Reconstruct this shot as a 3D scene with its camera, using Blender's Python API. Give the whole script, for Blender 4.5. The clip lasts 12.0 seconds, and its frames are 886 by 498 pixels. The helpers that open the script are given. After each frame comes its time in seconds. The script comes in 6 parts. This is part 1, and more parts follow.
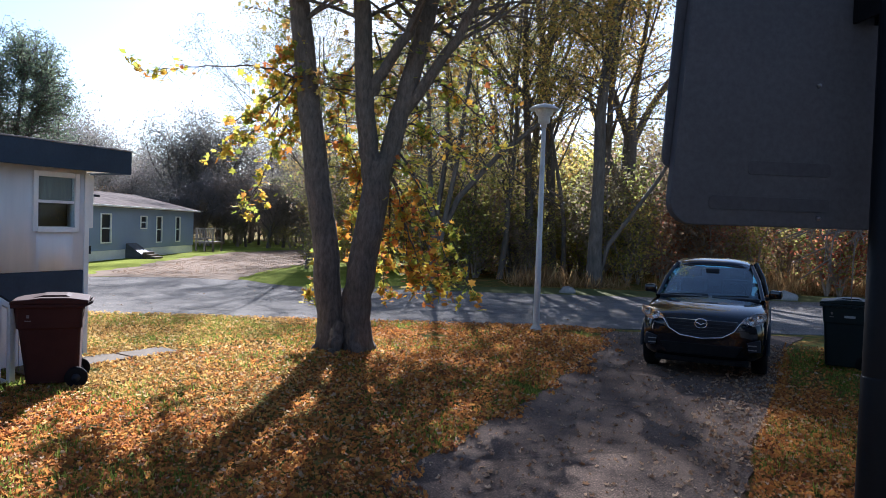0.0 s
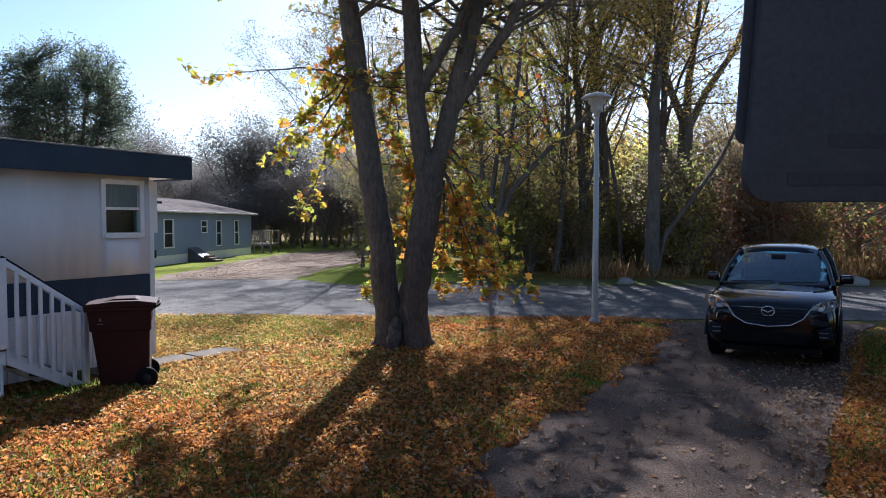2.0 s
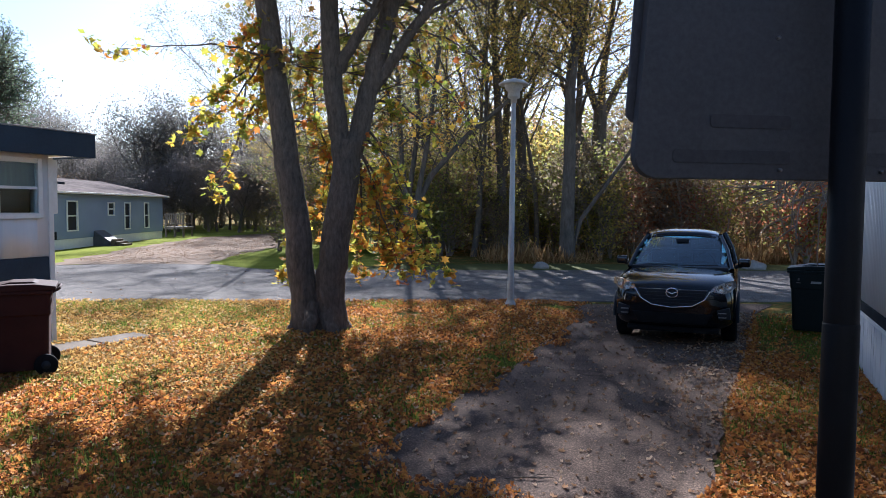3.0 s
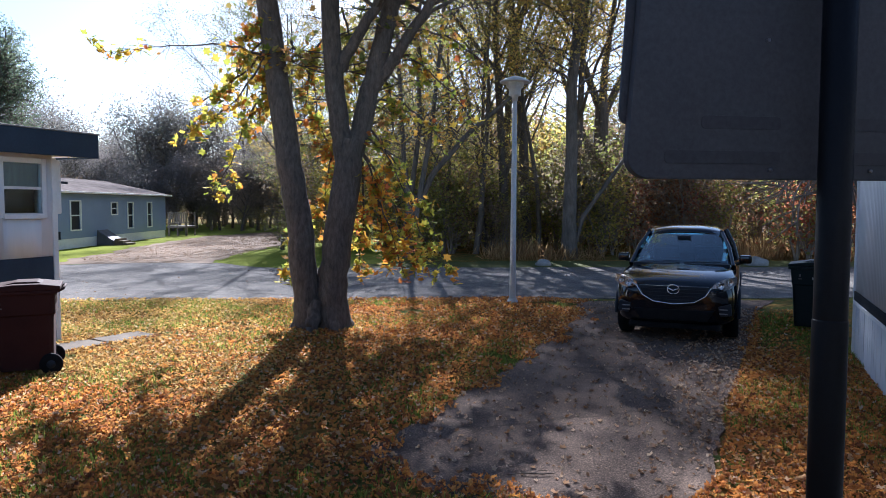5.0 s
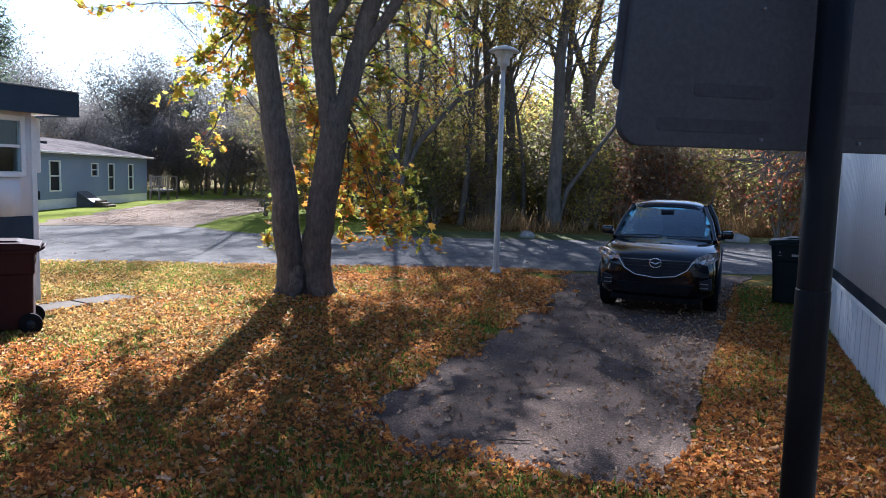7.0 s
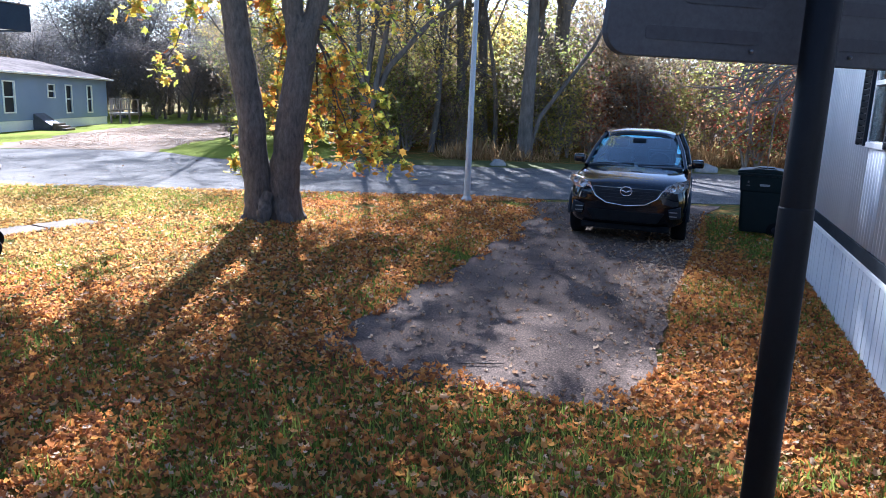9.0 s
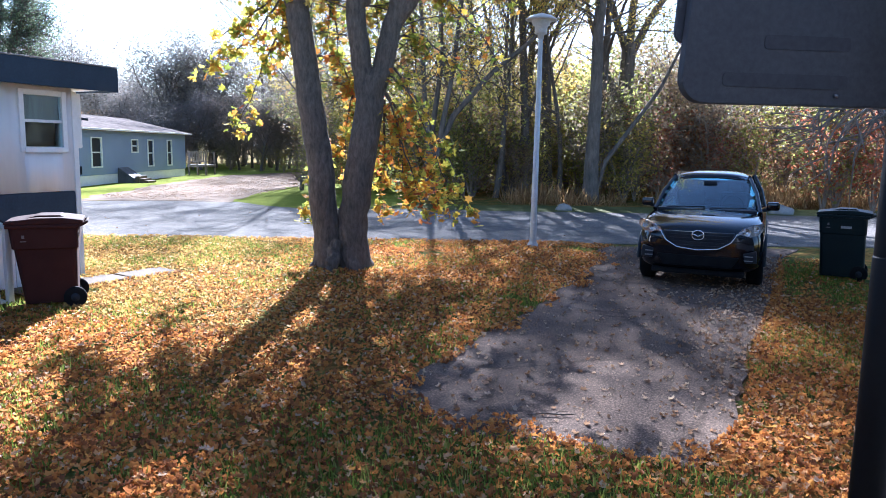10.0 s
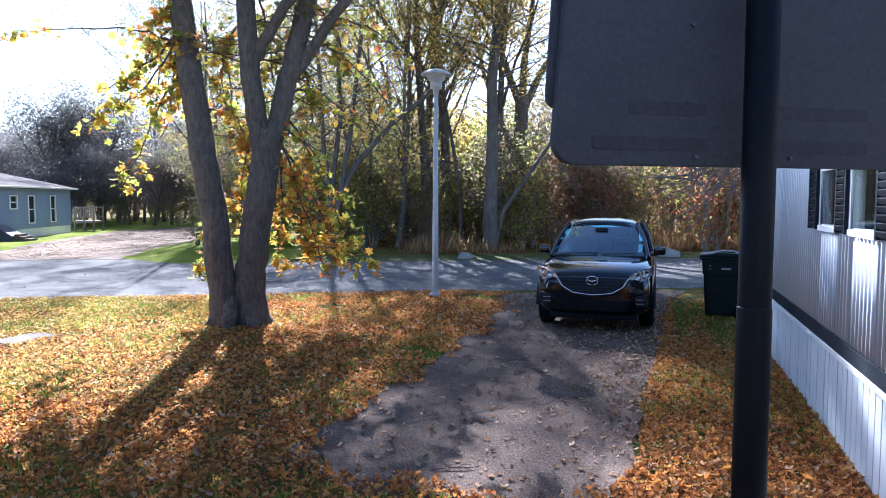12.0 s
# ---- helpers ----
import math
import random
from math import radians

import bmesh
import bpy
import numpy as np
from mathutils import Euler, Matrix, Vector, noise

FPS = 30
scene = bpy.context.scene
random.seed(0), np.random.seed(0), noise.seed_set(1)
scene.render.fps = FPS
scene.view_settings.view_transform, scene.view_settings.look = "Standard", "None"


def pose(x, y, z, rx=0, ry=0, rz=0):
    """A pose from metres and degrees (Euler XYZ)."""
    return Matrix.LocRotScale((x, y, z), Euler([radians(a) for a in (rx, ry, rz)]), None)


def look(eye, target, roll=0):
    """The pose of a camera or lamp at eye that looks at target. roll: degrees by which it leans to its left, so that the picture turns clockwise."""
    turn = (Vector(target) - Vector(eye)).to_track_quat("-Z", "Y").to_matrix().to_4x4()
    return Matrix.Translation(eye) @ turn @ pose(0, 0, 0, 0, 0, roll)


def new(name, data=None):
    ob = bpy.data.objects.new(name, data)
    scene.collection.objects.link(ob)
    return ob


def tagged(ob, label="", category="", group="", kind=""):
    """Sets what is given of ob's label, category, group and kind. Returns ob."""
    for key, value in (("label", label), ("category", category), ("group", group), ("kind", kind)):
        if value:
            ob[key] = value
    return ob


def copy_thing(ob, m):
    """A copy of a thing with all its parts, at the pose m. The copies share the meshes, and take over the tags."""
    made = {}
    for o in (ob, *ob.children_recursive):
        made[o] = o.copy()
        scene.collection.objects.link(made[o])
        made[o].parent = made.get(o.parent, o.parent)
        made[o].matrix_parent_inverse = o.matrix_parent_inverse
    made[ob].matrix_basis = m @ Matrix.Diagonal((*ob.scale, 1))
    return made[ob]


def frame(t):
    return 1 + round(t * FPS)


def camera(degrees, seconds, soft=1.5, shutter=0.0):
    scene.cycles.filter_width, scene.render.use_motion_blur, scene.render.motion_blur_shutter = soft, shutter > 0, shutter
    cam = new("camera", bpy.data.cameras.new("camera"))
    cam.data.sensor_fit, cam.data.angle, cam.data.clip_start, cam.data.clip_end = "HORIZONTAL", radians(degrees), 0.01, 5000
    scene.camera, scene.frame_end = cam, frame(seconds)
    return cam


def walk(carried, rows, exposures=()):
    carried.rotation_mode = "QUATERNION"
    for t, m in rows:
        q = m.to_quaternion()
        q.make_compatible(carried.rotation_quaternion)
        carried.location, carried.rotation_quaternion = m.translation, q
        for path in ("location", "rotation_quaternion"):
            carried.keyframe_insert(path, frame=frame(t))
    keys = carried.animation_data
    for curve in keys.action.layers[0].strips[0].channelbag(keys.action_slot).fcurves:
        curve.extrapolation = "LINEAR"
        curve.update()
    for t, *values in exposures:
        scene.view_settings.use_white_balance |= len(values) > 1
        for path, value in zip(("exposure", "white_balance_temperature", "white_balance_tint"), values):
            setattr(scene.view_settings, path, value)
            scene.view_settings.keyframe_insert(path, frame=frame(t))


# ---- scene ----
cam = camera(63.2, 12.0, soft=0.8)
PATH = [
    (0, (0.166, -0.713, 2.032), (-0.662, 1.106, 1.973), 1.8),
    (0.5, (0.138, -0.714, 2.023), (-0.785, 1.056, 1.915), 2.2),
    (1, (0.151, -0.724, 2.020), (-0.786, 1.041, 1.942), 0.8),
    (1.5, (0.156, -0.728, 2.025), (-0.849, 1.000, 1.986), 0.1),
    (2, (0.127, -0.711, 2.012), (-0.833, 1.042, 1.939), -0.1),
    (2.5, (0.155, -0.714, 1.985), (-0.735, 1.075, 1.904), -0.3),
    (3, (0.181, -0.705, 1.981), (-0.579, 1.141, 1.868), 0.4),
    (3.2, (0.182, -0.716, 1.998), (-0.559, 1.138, 1.884), 0.8),
    (4.8, (0.210, -0.731, 1.992), (-0.563, 1.108, 1.856), 0.2),
    (5, (0.210, -0.737, 1.990), (-0.557, 1.106, 1.870), 0.1),
    (5.5, (0.218, -0.738, 1.984), (-0.499, 1.126, 1.883), 0.4),
    (6, (0.212, -0.748, 1.978), (-0.571, 1.087, 1.834), 0.5),
    (6.5, (0.205, -0.729, 1.972), (-0.502, 1.135, 1.809), 1.0),
    (6.7, (0.200, -0.743, 1.970), (-0.514, 1.117, 1.794), 1.2),
    (8.3, (0.188, -0.708, 1.955), (-0.511, 1.137, 1.631), 2.2),
    (8.5, (0.177, -0.731, 1.941), (-0.520, 1.111, 1.596), 2.2),
    (9, (0.158, -0.684, 1.923), (-0.469, 1.175, 1.530), 2.3),
    (9.5, (0.136, -0.676, 1.934), (-0.574, 1.163, 1.598), 1.4),
    (10, (0.132, -0.673, 1.941), (-0.673, 1.137, 1.666), 1.0),
    (10.5, (0.158, -0.639, 1.950), (-0.507, 1.231, 1.702), 1.1),
    (11, (0.174, -0.632, 1.953), (-0.465, 1.251, 1.736), 1.9),
    (11.5, (0.183, -0.608, 1.967), (-0.396, 1.297, 1.784), 0.3),
    (12, (0.175, -0.641, 1.972), (-0.388, 1.273, 1.836), 0.1),
]
EXPOSURES = [(0, 1.97, 5500, 14), (0.5, 1.97, 5500, 14), (1.5, 1.70, 5450, 14), (2.0, 1.62, 5470, 14), (2.5, 1.80, 5520, 14), (5.0, 1.97, 5400, 14), (6.5, 1.97, 5330, 14), (8.5, 2.80, 5120, 14), (12, 2.75, 5060, 14)]
walk(cam, [(t, look(eye, target, roll)) for t, eye, target, roll in PATH], EXPOSURES)

# ---------- light ----------
SUN_AZ, SUN_EL = radians(-27.4), radians(31.0)
to_sun = Vector((math.sin(SUN_AZ) * math.cos(SUN_EL), math.cos(SUN_AZ) * math.cos(SUN_EL), math.sin(SUN_EL)))
world = bpy.data.worlds.new("world")
scene.world = world
world.use_nodes = True
wn = world.node_tree.nodes
sky = wn.new("ShaderNodeTexSky")
sky.sky_type, sky.sun_disc = "NISHITA", False
sky.sun_elevation, sky.sun_rotation = SUN_EL, SUN_AZ
sky.air_density, sky.dust_density, sky.ozone_density = 1.0, 0.5, 1.5
wn["Background"].inputs["Strength"].default_value = 0.049
world.node_tree.links.new(sky.outputs[0], wn["Background"].inputs["Color"])
sun = new("sun", bpy.data.lights.new("sun", "SUN"))
sun.data.energy, sun.data.angle, sun.data.color = 5.0, radians(0.6), (1.0, 0.955, 0.885)
sun.matrix_world = look(to_sun * 60, (0, 0, 0))


# ---------- materials ----------
def nodes_of(name):
    m = bpy.data.materials.new(name)
    m.use_nodes = True
    nt = m.node_tree
    return m, nt, nt.nodes["Principled BSDF"]


def noise_node(nt, scale, detail=4.0, rough=0.6, vec=None):
    n = nt.nodes.new("ShaderNodeTexNoise")
    n.inputs["Scale"].default_value, n.inputs["Detail"].default_value, n.inputs["Roughness"].default_value = scale, detail, rough
    if vec is not None:
        nt.links.new(vec, n.inputs["Vector"])
    return n


def ramp_node(nt, fac, stops):
    r = nt.nodes.new("ShaderNodeValToRGB")
    els = r.color_ramp.elements
    while len(els) < len(stops):
        els.new(0.5)
    for e, (p, c) in zip(els, stops):
        e.position, e.color = p, (*c, 1)
    nt.links.new(fac, r.inputs[0])
    return r


def mix_color(nt, fac, a, b, mode="MIX"):
    m = nt.nodes.new("ShaderNodeMix")
    m.data_type, m.blend_type = "RGBA", mode
    for sock, v in ((m.inputs[0], fac), (m.inputs[6], a), (m.inputs[7], b)):
        if isinstance(v, (int, float)):
            sock.default_value = v
        elif isinstance(v, tuple):
            sock.default_value = (*v, 1)
        else:
            nt.links.new(v, sock)
    return m.outputs[2]


def bump_to(nt, bsdf, height, strength, distance=0.02):
    b = nt.nodes.new("ShaderNodeBump")
    b.inputs["Strength"].default_value, b.inputs["Distance"].default_value = strength, distance
    nt.links.new(height, b.inputs["Height"])
    nt.links.new(b.outputs[0], bsdf.inputs["Normal"])


def surf(name, c1, c2, rough=0.7, big=1.5, fine=40.0, bump=0.15, metal=0.0, stretch=(1, 1, 1), per_object=0.0, coat=0.0, spec=0.5, grain=0.8):
    """A worn surface: two colours by large noise, grain by fine noise."""
    m, nt, p = nodes_of(name)
    tc = nt.nodes.new("ShaderNodeTexCoord")
    mp = nt.nodes.new("ShaderNodeMapping")
    mp.inputs["Scale"].default_value = stretch
    nt.links.new(tc.outputs["Object"], mp.inputs[0])
    v = mp.outputs[0]
    n1, n2 = noise_node(nt, big, 5, 0.6, v), noise_node(nt, fine, 3, 0.7, v)
    base = ramp_node(nt, n1.outputs[0], [(0.3, c1), (0.7, c2)]).outputs[0]
    fleck = ramp_node(nt, n2.outputs[0], [(0.25, (0.72, 0.72, 0.72)), (0.75, (1.15, 1.15, 1.15))]).outputs[0]
    col = mix_color(nt, grain, base, fleck, "MULTIPLY")
    if per_object:
        oi = nt.nodes.new("ShaderNodeObjectInfo")
        tint = ramp_node(nt, oi.outputs["Random"], [(0.0, (1 - per_object,) * 3), (1.0, (1 + per_object,) * 3)]).outputs[0]
        col = mix_color(nt, 1.0, col, tint, "MULTIPLY")
    nt.links.new(col, p.inputs["Base Color"])
    rr = nt.nodes.new("ShaderNodeMapRange")
    rr.inputs[3].default_value, rr.inputs[4].default_value = max(0.03, rough - 0.12), min(1, rough + 0.12)
    nt.links.new(n2.outputs[0], rr.inputs[0])
    nt.links.new(rr.outputs[0], p.inputs["Roughness"])
    p.inputs["Metallic"].default_value = metal
    p.inputs["Coat Weight"].default_value = coat
    p.inputs["Specular IOR Level"].default_value = spec
    if bump:
        bump_to(nt, p, n2.outputs[0], bump)
    return m


def leaf_material(name, stops, trans=0.5, rough=0.55, tint=0.0):
    """Leaves: each island its own colour; light passes through the blade."""
    m, nt, p = nodes_of(name)
    g = nt.nodes.new("ShaderNodeNewGeometry")
    col = ramp_node(nt, g.outputs["Random Per Island"], stops).outputs[0]
    tc = nt.nodes.new("ShaderNodeTexCoord")
    n = noise_node(nt, 0.7, 3, 0.6, tc.outputs["Object"])
    var = ramp_node(nt, n.outputs[0], [(0.3, (0.75, 0.78, 0.75)), (0.7, (1.2, 1.15, 1.05))]).outputs[0]
    col = mix_color(nt, 1.0, col, var, "MULTIPLY")
    if tint:
        oi = nt.nodes.new("ShaderNodeObjectInfo")
        t = ramp_node(nt, oi.outputs["Random"], [(0.0, (1 - tint, 1.0, 1 - tint)), (0.5, (1, 1, 1)), (1.0, (1 + tint, 1 - tint * 0.4, 0.8))]).outputs[0]
        col = mix_color(nt, 1.0, col, t, "MULTIPLY")
    nt.links.new(col, p.inputs["Base Color"])
    p.inputs["Roughness"].default_value = max(rough, 0.6)
    p.inputs["Specular IOR Level"].default_value = 0.04
    tr = nt.nodes.new("ShaderNodeBsdfTranslucent")
    nt.links.new(col, tr.inputs[0])
    ms = nt.nodes.new("ShaderNodeMixShader")
    ms.inputs[0].default_value = trans
    nt.links.new(p.outputs[0], ms.inputs[1])
    nt.links.new(tr.outputs[0], ms.inputs[2])
    nt.links.new(ms.outputs[0], nt.nodes["Material Output"].inputs[0])
    return m


def glass_material(name, tint=(0.75, 0.85, 0.85), rough=0.02, ior=1.45):
    m, nt, p = nodes_of(name)
    p.inputs["Base Color"].default_value = (*tint, 1)
    p.inputs["Roughness"].default_value = rough
    p.inputs["Transmission Weight"].default_value = 1.0
    p.inputs["IOR"].default_value = ior
    return m


def ground_material():
    """Lawn soil: thatch, short grass and broken leaf litter, in patches."""
    m, nt, p = nodes_of("lawn_ground")
    tc = nt.nodes.new("ShaderNodeTexCoord")
    v = tc.outputs["Object"]
    big, mid, fine = noise_node(nt, 0.22, 5, 0.6, v), noise_node(nt, 2.2, 5, 0.65, v), noise_node(nt, 28, 4, 0.7, v)
    vor = nt.nodes.new("ShaderNodeTexVoronoi")
    vor.inputs["Scale"].default_value = 13
    nt.links.new(v, vor.inputs["Vector"])
    grass = ramp_node(nt, fine.outputs[0], [(0.3, (0.030, 0.042, 0.012)), (0.7, (0.11, 0.13, 0.035))]).outputs[0]
    sep = nt.nodes.new("ShaderNodeSeparateColor")
    nt.links.new(vor.outputs["Color"], sep.inputs[0])
    leaf = ramp_node(nt, sep.outputs[0], [(0.0, (0.11, 0.050, 0.016)), (0.5, (0.27, 0.125, 0.036)), (1.0, (0.38, 0.20, 0.055))]).outputs[0]
    mask = ramp_node(nt, mid.outputs[0], [(0.40, (0, 0, 0)), (0.58, (1, 1, 1))]).outputs[0]
    bigm = ramp_node(nt, big.outputs[0], [(0.35, (0.25,) * 3), (0.6, (1, 1, 1))]).outputs[0]
    fac = mix_color(nt, 1.0, mask, bigm, "MULTIPLY")
    col = mix_color(nt, fac, grass, leaf)
    nt.links.new(col, p.inputs["Base Color"])
    p.inputs["Roughness"].default_value = 0.95
    p.inputs["Specular IOR Level"].default_value = 0.01
    bump_to(nt, p, fine.outputs[0], 0.5, 0.03)
    return m


def far_lawn_material():
    m, nt, p = nodes_of("green_lawn")
    tc = nt.nodes.new("ShaderNodeTexCoord")
    v = tc.outputs["Object"]
    mid, fine = noise_node(nt, 0.5, 5, 0.6, v), noise_node(nt, 14, 4, 0.7, v)
    a = ramp_node(nt, mid.outputs[0], [(0.3, (0.12, 0.145, 0.022)), (0.7, (0.23, 0.255, 0.042))]).outputs[0]
    b = ramp_node(nt, fine.outputs[0], [(0.3, (0.6, 0.6, 0.6)), (0.7, (1.25, 1.2, 1.1))]).outputs[0]
    nt.links.new(mix_color(nt, 1.0, a, b, "MULTIPLY"), p.inputs["Base Color"])
    p.inputs["Roughness"].default_value = 0.95
    p.inputs["Specular IOR Level"].default_value = 0.01
    bump_to(nt, p, fine.outputs[0], 0.6, 0.05)
    return m


def asphalt_material(name, dark, light, patch=0.35, crack_mix=0.3):
    """Old asphalt: aggregate specks, pale wear, fine cracks."""
    m, nt, p = nodes_of(name)
    tc = nt.nodes.new("ShaderNodeTexCoord")
    v = tc.outputs["Object"]
    big, fine = noise_node(nt, patch, 5, 0.6, v), noise_node(nt, 120, 2, 0.8, v)
    sp = nt.nodes.new("ShaderNodeTexVoronoi")
    sp.inputs["Scale"].default_value = 48
    nt.links.new(v, sp.inputs["Vector"])
    base = ramp_node(nt, big.outputs[0], [(0.3, dark), (0.7, light)]).outputs[0]
    speck = ramp_node(nt, sp.outputs["Distance"], [(0.0, (2.9, 2.75, 2.6)), (0.2, (1.25, 1.2, 1.16)), (0.5, (0.75, 0.75, 0.75)), (1.0, (0.45, 0.45, 0.45))]).outputs[0]
    col = mix_color(nt, 0.6, base, speck, "MULTIPLY")
    grit = noise_node(nt, 75, 3, 0.75, v)
    gr = ramp_node(nt, grit.outputs[0], [(0.32, (0.35, 0.35, 0.35)), (0.52, (0.95, 0.95, 0.95)), (0.66, (1.7, 1.62, 1.5)), (0.74, (3.0, 2.8, 2.5))]).outputs[0]
    col = mix_color(nt, 1.0, col, gr, "MULTIPLY")
    stain = noise_node(nt, 1.7, 5, 0.7, v)
    col = mix_color(nt, 0.8, col, ramp_node(nt, stain.outputs[0], [(0.35, (0.68, 0.68, 0.70)), (0.62, (1.15, 1.13, 1.1))]).outputs[0], "MULTIPLY")
    cr = nt.nodes.new("ShaderNodeTexVoronoi")
    cr.feature, cr.inputs["Scale"].default_value = "DISTANCE_TO_EDGE", 0.45
    wob = noise_node(nt, 3.0, 4, 0.7, v)
    off = nt.nodes.new("ShaderNodeMixRGB")
    off.blend_type, off.inputs[0].default_value = "ADD", 0.35
    nt.links.new(v, off.inputs[1])
    nt.links.new(wob.outputs["Color"], off.inputs[2])
    nt.links.new(off.outputs[0], cr.inputs["Vector"])
    crack = ramp_node(nt, cr.outputs["Distance"], [(0.0, (0.12, 0.11, 0.10)), (0.010, (0.5, 0.5, 0.5)), (0.018, (1, 1, 1))]).outputs[0]
    col = mix_color(nt, crack_mix, col, crack, "MULTIPLY")
    nt.links.new(col, p.inputs["Base Color"])
    p.inputs["Roughness"].default_value = 0.9
    p.inputs["Specular IOR Level"].default_value = 0.03
    bump_to(nt, p, grit.outputs[0], 0.7, 0.012)
    return m


def bark_material(name, c1, c2, ridge=9.0, along=0.2):
    m, nt, p = nodes_of(name)
    tc = nt.nodes.new("ShaderNodeTexCoord")
    mp = nt.nodes.new("ShaderNodeMapping")
    mp.inputs["Scale"].default_value = (1, 1, along)
    nt.links.new(tc.outputs["Object"], mp.inputs[0])
    a, b = noise_node(nt, ridge, 6, 0.7, mp.outputs[0]), noise_node(nt, 1.3, 4, 0.6, tc.outputs["Object"])
    col = ramp_node(nt, a.outputs[0], [(0.3, c1), (0.7, c2)]).outputs[0]
    var = ramp_node(nt, b.outputs[0], [(0.3, (0.75, 0.78, 0.75)), (0.7, (1.2, 1.15, 1.1))]).outputs[0]
    nt.links.new(mix_color(nt, 1.0, col, var, "MULTIPLY"), p.inputs["Base Color"])
    p.inputs["Roughness"].default_value = 0.9
    bump_to(nt, p, a.outputs[0], 0.9, 0.05)
    return m


GROUND, LAWN = ground_material(), far_lawn_material()
DRIVE = asphalt_material("driveway_asphalt", (0.128, 0.090, 0.070), (0.22, 0.162, 0.128), crack_mix=0.4)
ROAD = asphalt_material("road_asphalt", (0.135, 0.123, 0.114), (0.21, 0.193, 0.18), 0.2)
LOT = surf("leaf_strewn_gravel", (0.14, 0.095, 0.064), (0.22, 0.155, 0.106), 0.95, 0.6, 9, 0.8, spec=0.05)
CONCRETE = surf("concrete", (0.105, 0.08, 0.057), (0.165, 0.13, 0.094), 0.9, 2, 50, 0.2, spec=0.1)
MAPLE_BARK = bark_material("maple_bark", (0.050, 0.036, 0.027), (0.165, 0.125, 0.095), 20, 0.34)
WOOD_BARK = bark_material("woodland_bark", (0.060, 0.049, 0.041), (0.155, 0.127, 0.105), 9, 0.25)
TWIG = surf("pale_twigs", (0.15, 0.115, 0.085), (0.27, 0.215, 0.165), 0.8, 3, 30, 0.1)
SWITCH = surf("grey_switches", (0.12, 0.095, 0.075), (0.24, 0.195, 0.155), 0.8, 3, 30, 0.1)
# verge grass with the shade of the wood mixed into its colour
VERGE = surf("verge_shade_tint", (0.060, 0.070, 0.026), (0.13, 0.125, 0.048), 0.95, 0.9, 14, 0.6, spec=0.02)
# pale leaf coloured darker, as leaves look against a bright sky
BACKLIT_LEAF = leaf_material("backlit_dark_leaf", [(0.0, (0.13, 0.15, 0.085)), (0.6, (0.21, 0.215, 0.12)), (1.0, (0.33, 0.26, 0.13))], 0.35, tint=0.1)
MAPLE_LEAF = leaf_material("maple_leaf", [(0.0, (0.17, 0.22, 0.05)), (0.35, (0.36, 0.37, 0.06)), (0.7, (0.58, 0.46, 0.07)), (0.9, (0.62, 0.36, 0.06)), (1.0, (0.48, 0.20, 0.05))], 0.62)
MAPLE_ORANGE = leaf_material("orange_maple_leaf", [(0.0, (0.50, 0.42, 0.06)), (0.35, (0.62, 0.36, 0.05)), (0.7, (0.58, 0.22, 0.04)), (1.0, (0.38, 0.12, 0.05))], 0.62)
MAPLE_CROWN = leaf_material("high_maple_leaf", [(0.0, (0.15, 0.18, 0.06)), (0.45, (0.30, 0.30, 0.09)), (0.75, (0.44, 0.30, 0.09)), (1.0, (0.40, 0.19, 0.09))], 0.5)
YELLOW_LEAF = leaf_material("yellow_leaf", [(0.0, (0.20, 0.21, 0.07)), (0.4, (0.40, 0.35, 0.10)), (0.75, (0.54, 0.42, 0.12)), (1.0, (0.52, 0.33, 0.12))], 0.66, tint=0.18)
PALE_LEAF = leaf_material("pale_leaf", [(0.0, (0.19, 0.20, 0.10)), (0.5, (0.31, 0.29, 0.15)), (1.0, (0.42, 0.33, 0.18))], 0.52, tint=0.15)
BROWN_LEAF = leaf_material("brown_leaf", [(0.0, (0.14, 0.11, 0.085)), (0.5, (0.24, 0.18, 0.135)), (1.0, (0.34, 0.25, 0.17))], 0.5, tint=0.12)
RED_LEAF = leaf_material("russet_leaf", [(0.0, (0.20, 0.08, 0.06)), (0.5, (0.36, 0.13, 0.085)), (1.0, (0.42, 0.25, 0.14))], 0.65, tint=0.15)
GREEN_LEAF = leaf_material("green_leaf", [(0.0, (0.15, 0.15, 0.055)), (0.6, (0.28, 0.27, 0.085)), (1.0, (0.43, 0.39, 0.12))], 0.65, tint=0.12)
# green leaf with a bluish haze tone mixed into the colour
DARK_LEAF = leaf_material("hazed_green_leaf", [(0.0, (0.085, 0.115, 0.085)), (0.6, (0.15, 0.19, 0.13)), (1.0, (0.22, 0.245, 0.15))], 0.5)
# distance haze put into the leaf colour: paler, bluish grey
MAUVE_LEAF = leaf_material("hazed_grey_leaf", [(0.0, (0.17, 0.155, 0.165)), (0.5, (0.23, 0.20, 0.21)), (1.0, (0.26, 0.23, 0.20))], 0.5, tint=0.08)
LITTER = leaf_material("fallen_leaf", [(0.0, (0.16, 0.064, 0.034)), (0.25, (0.36, 0.145, 0.056)), (0.55, (0.56, 0.225, 0.063)), (0.82, (0.66, 0.325, 0.083)), (0.95, (0.54, 0.35, 0.215)), (1.0, (0.58, 0.44, 0.33))], 0.45, 0.5)
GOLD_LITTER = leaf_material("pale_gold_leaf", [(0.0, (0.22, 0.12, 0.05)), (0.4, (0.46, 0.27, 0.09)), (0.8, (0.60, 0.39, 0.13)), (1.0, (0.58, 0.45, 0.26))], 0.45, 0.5)
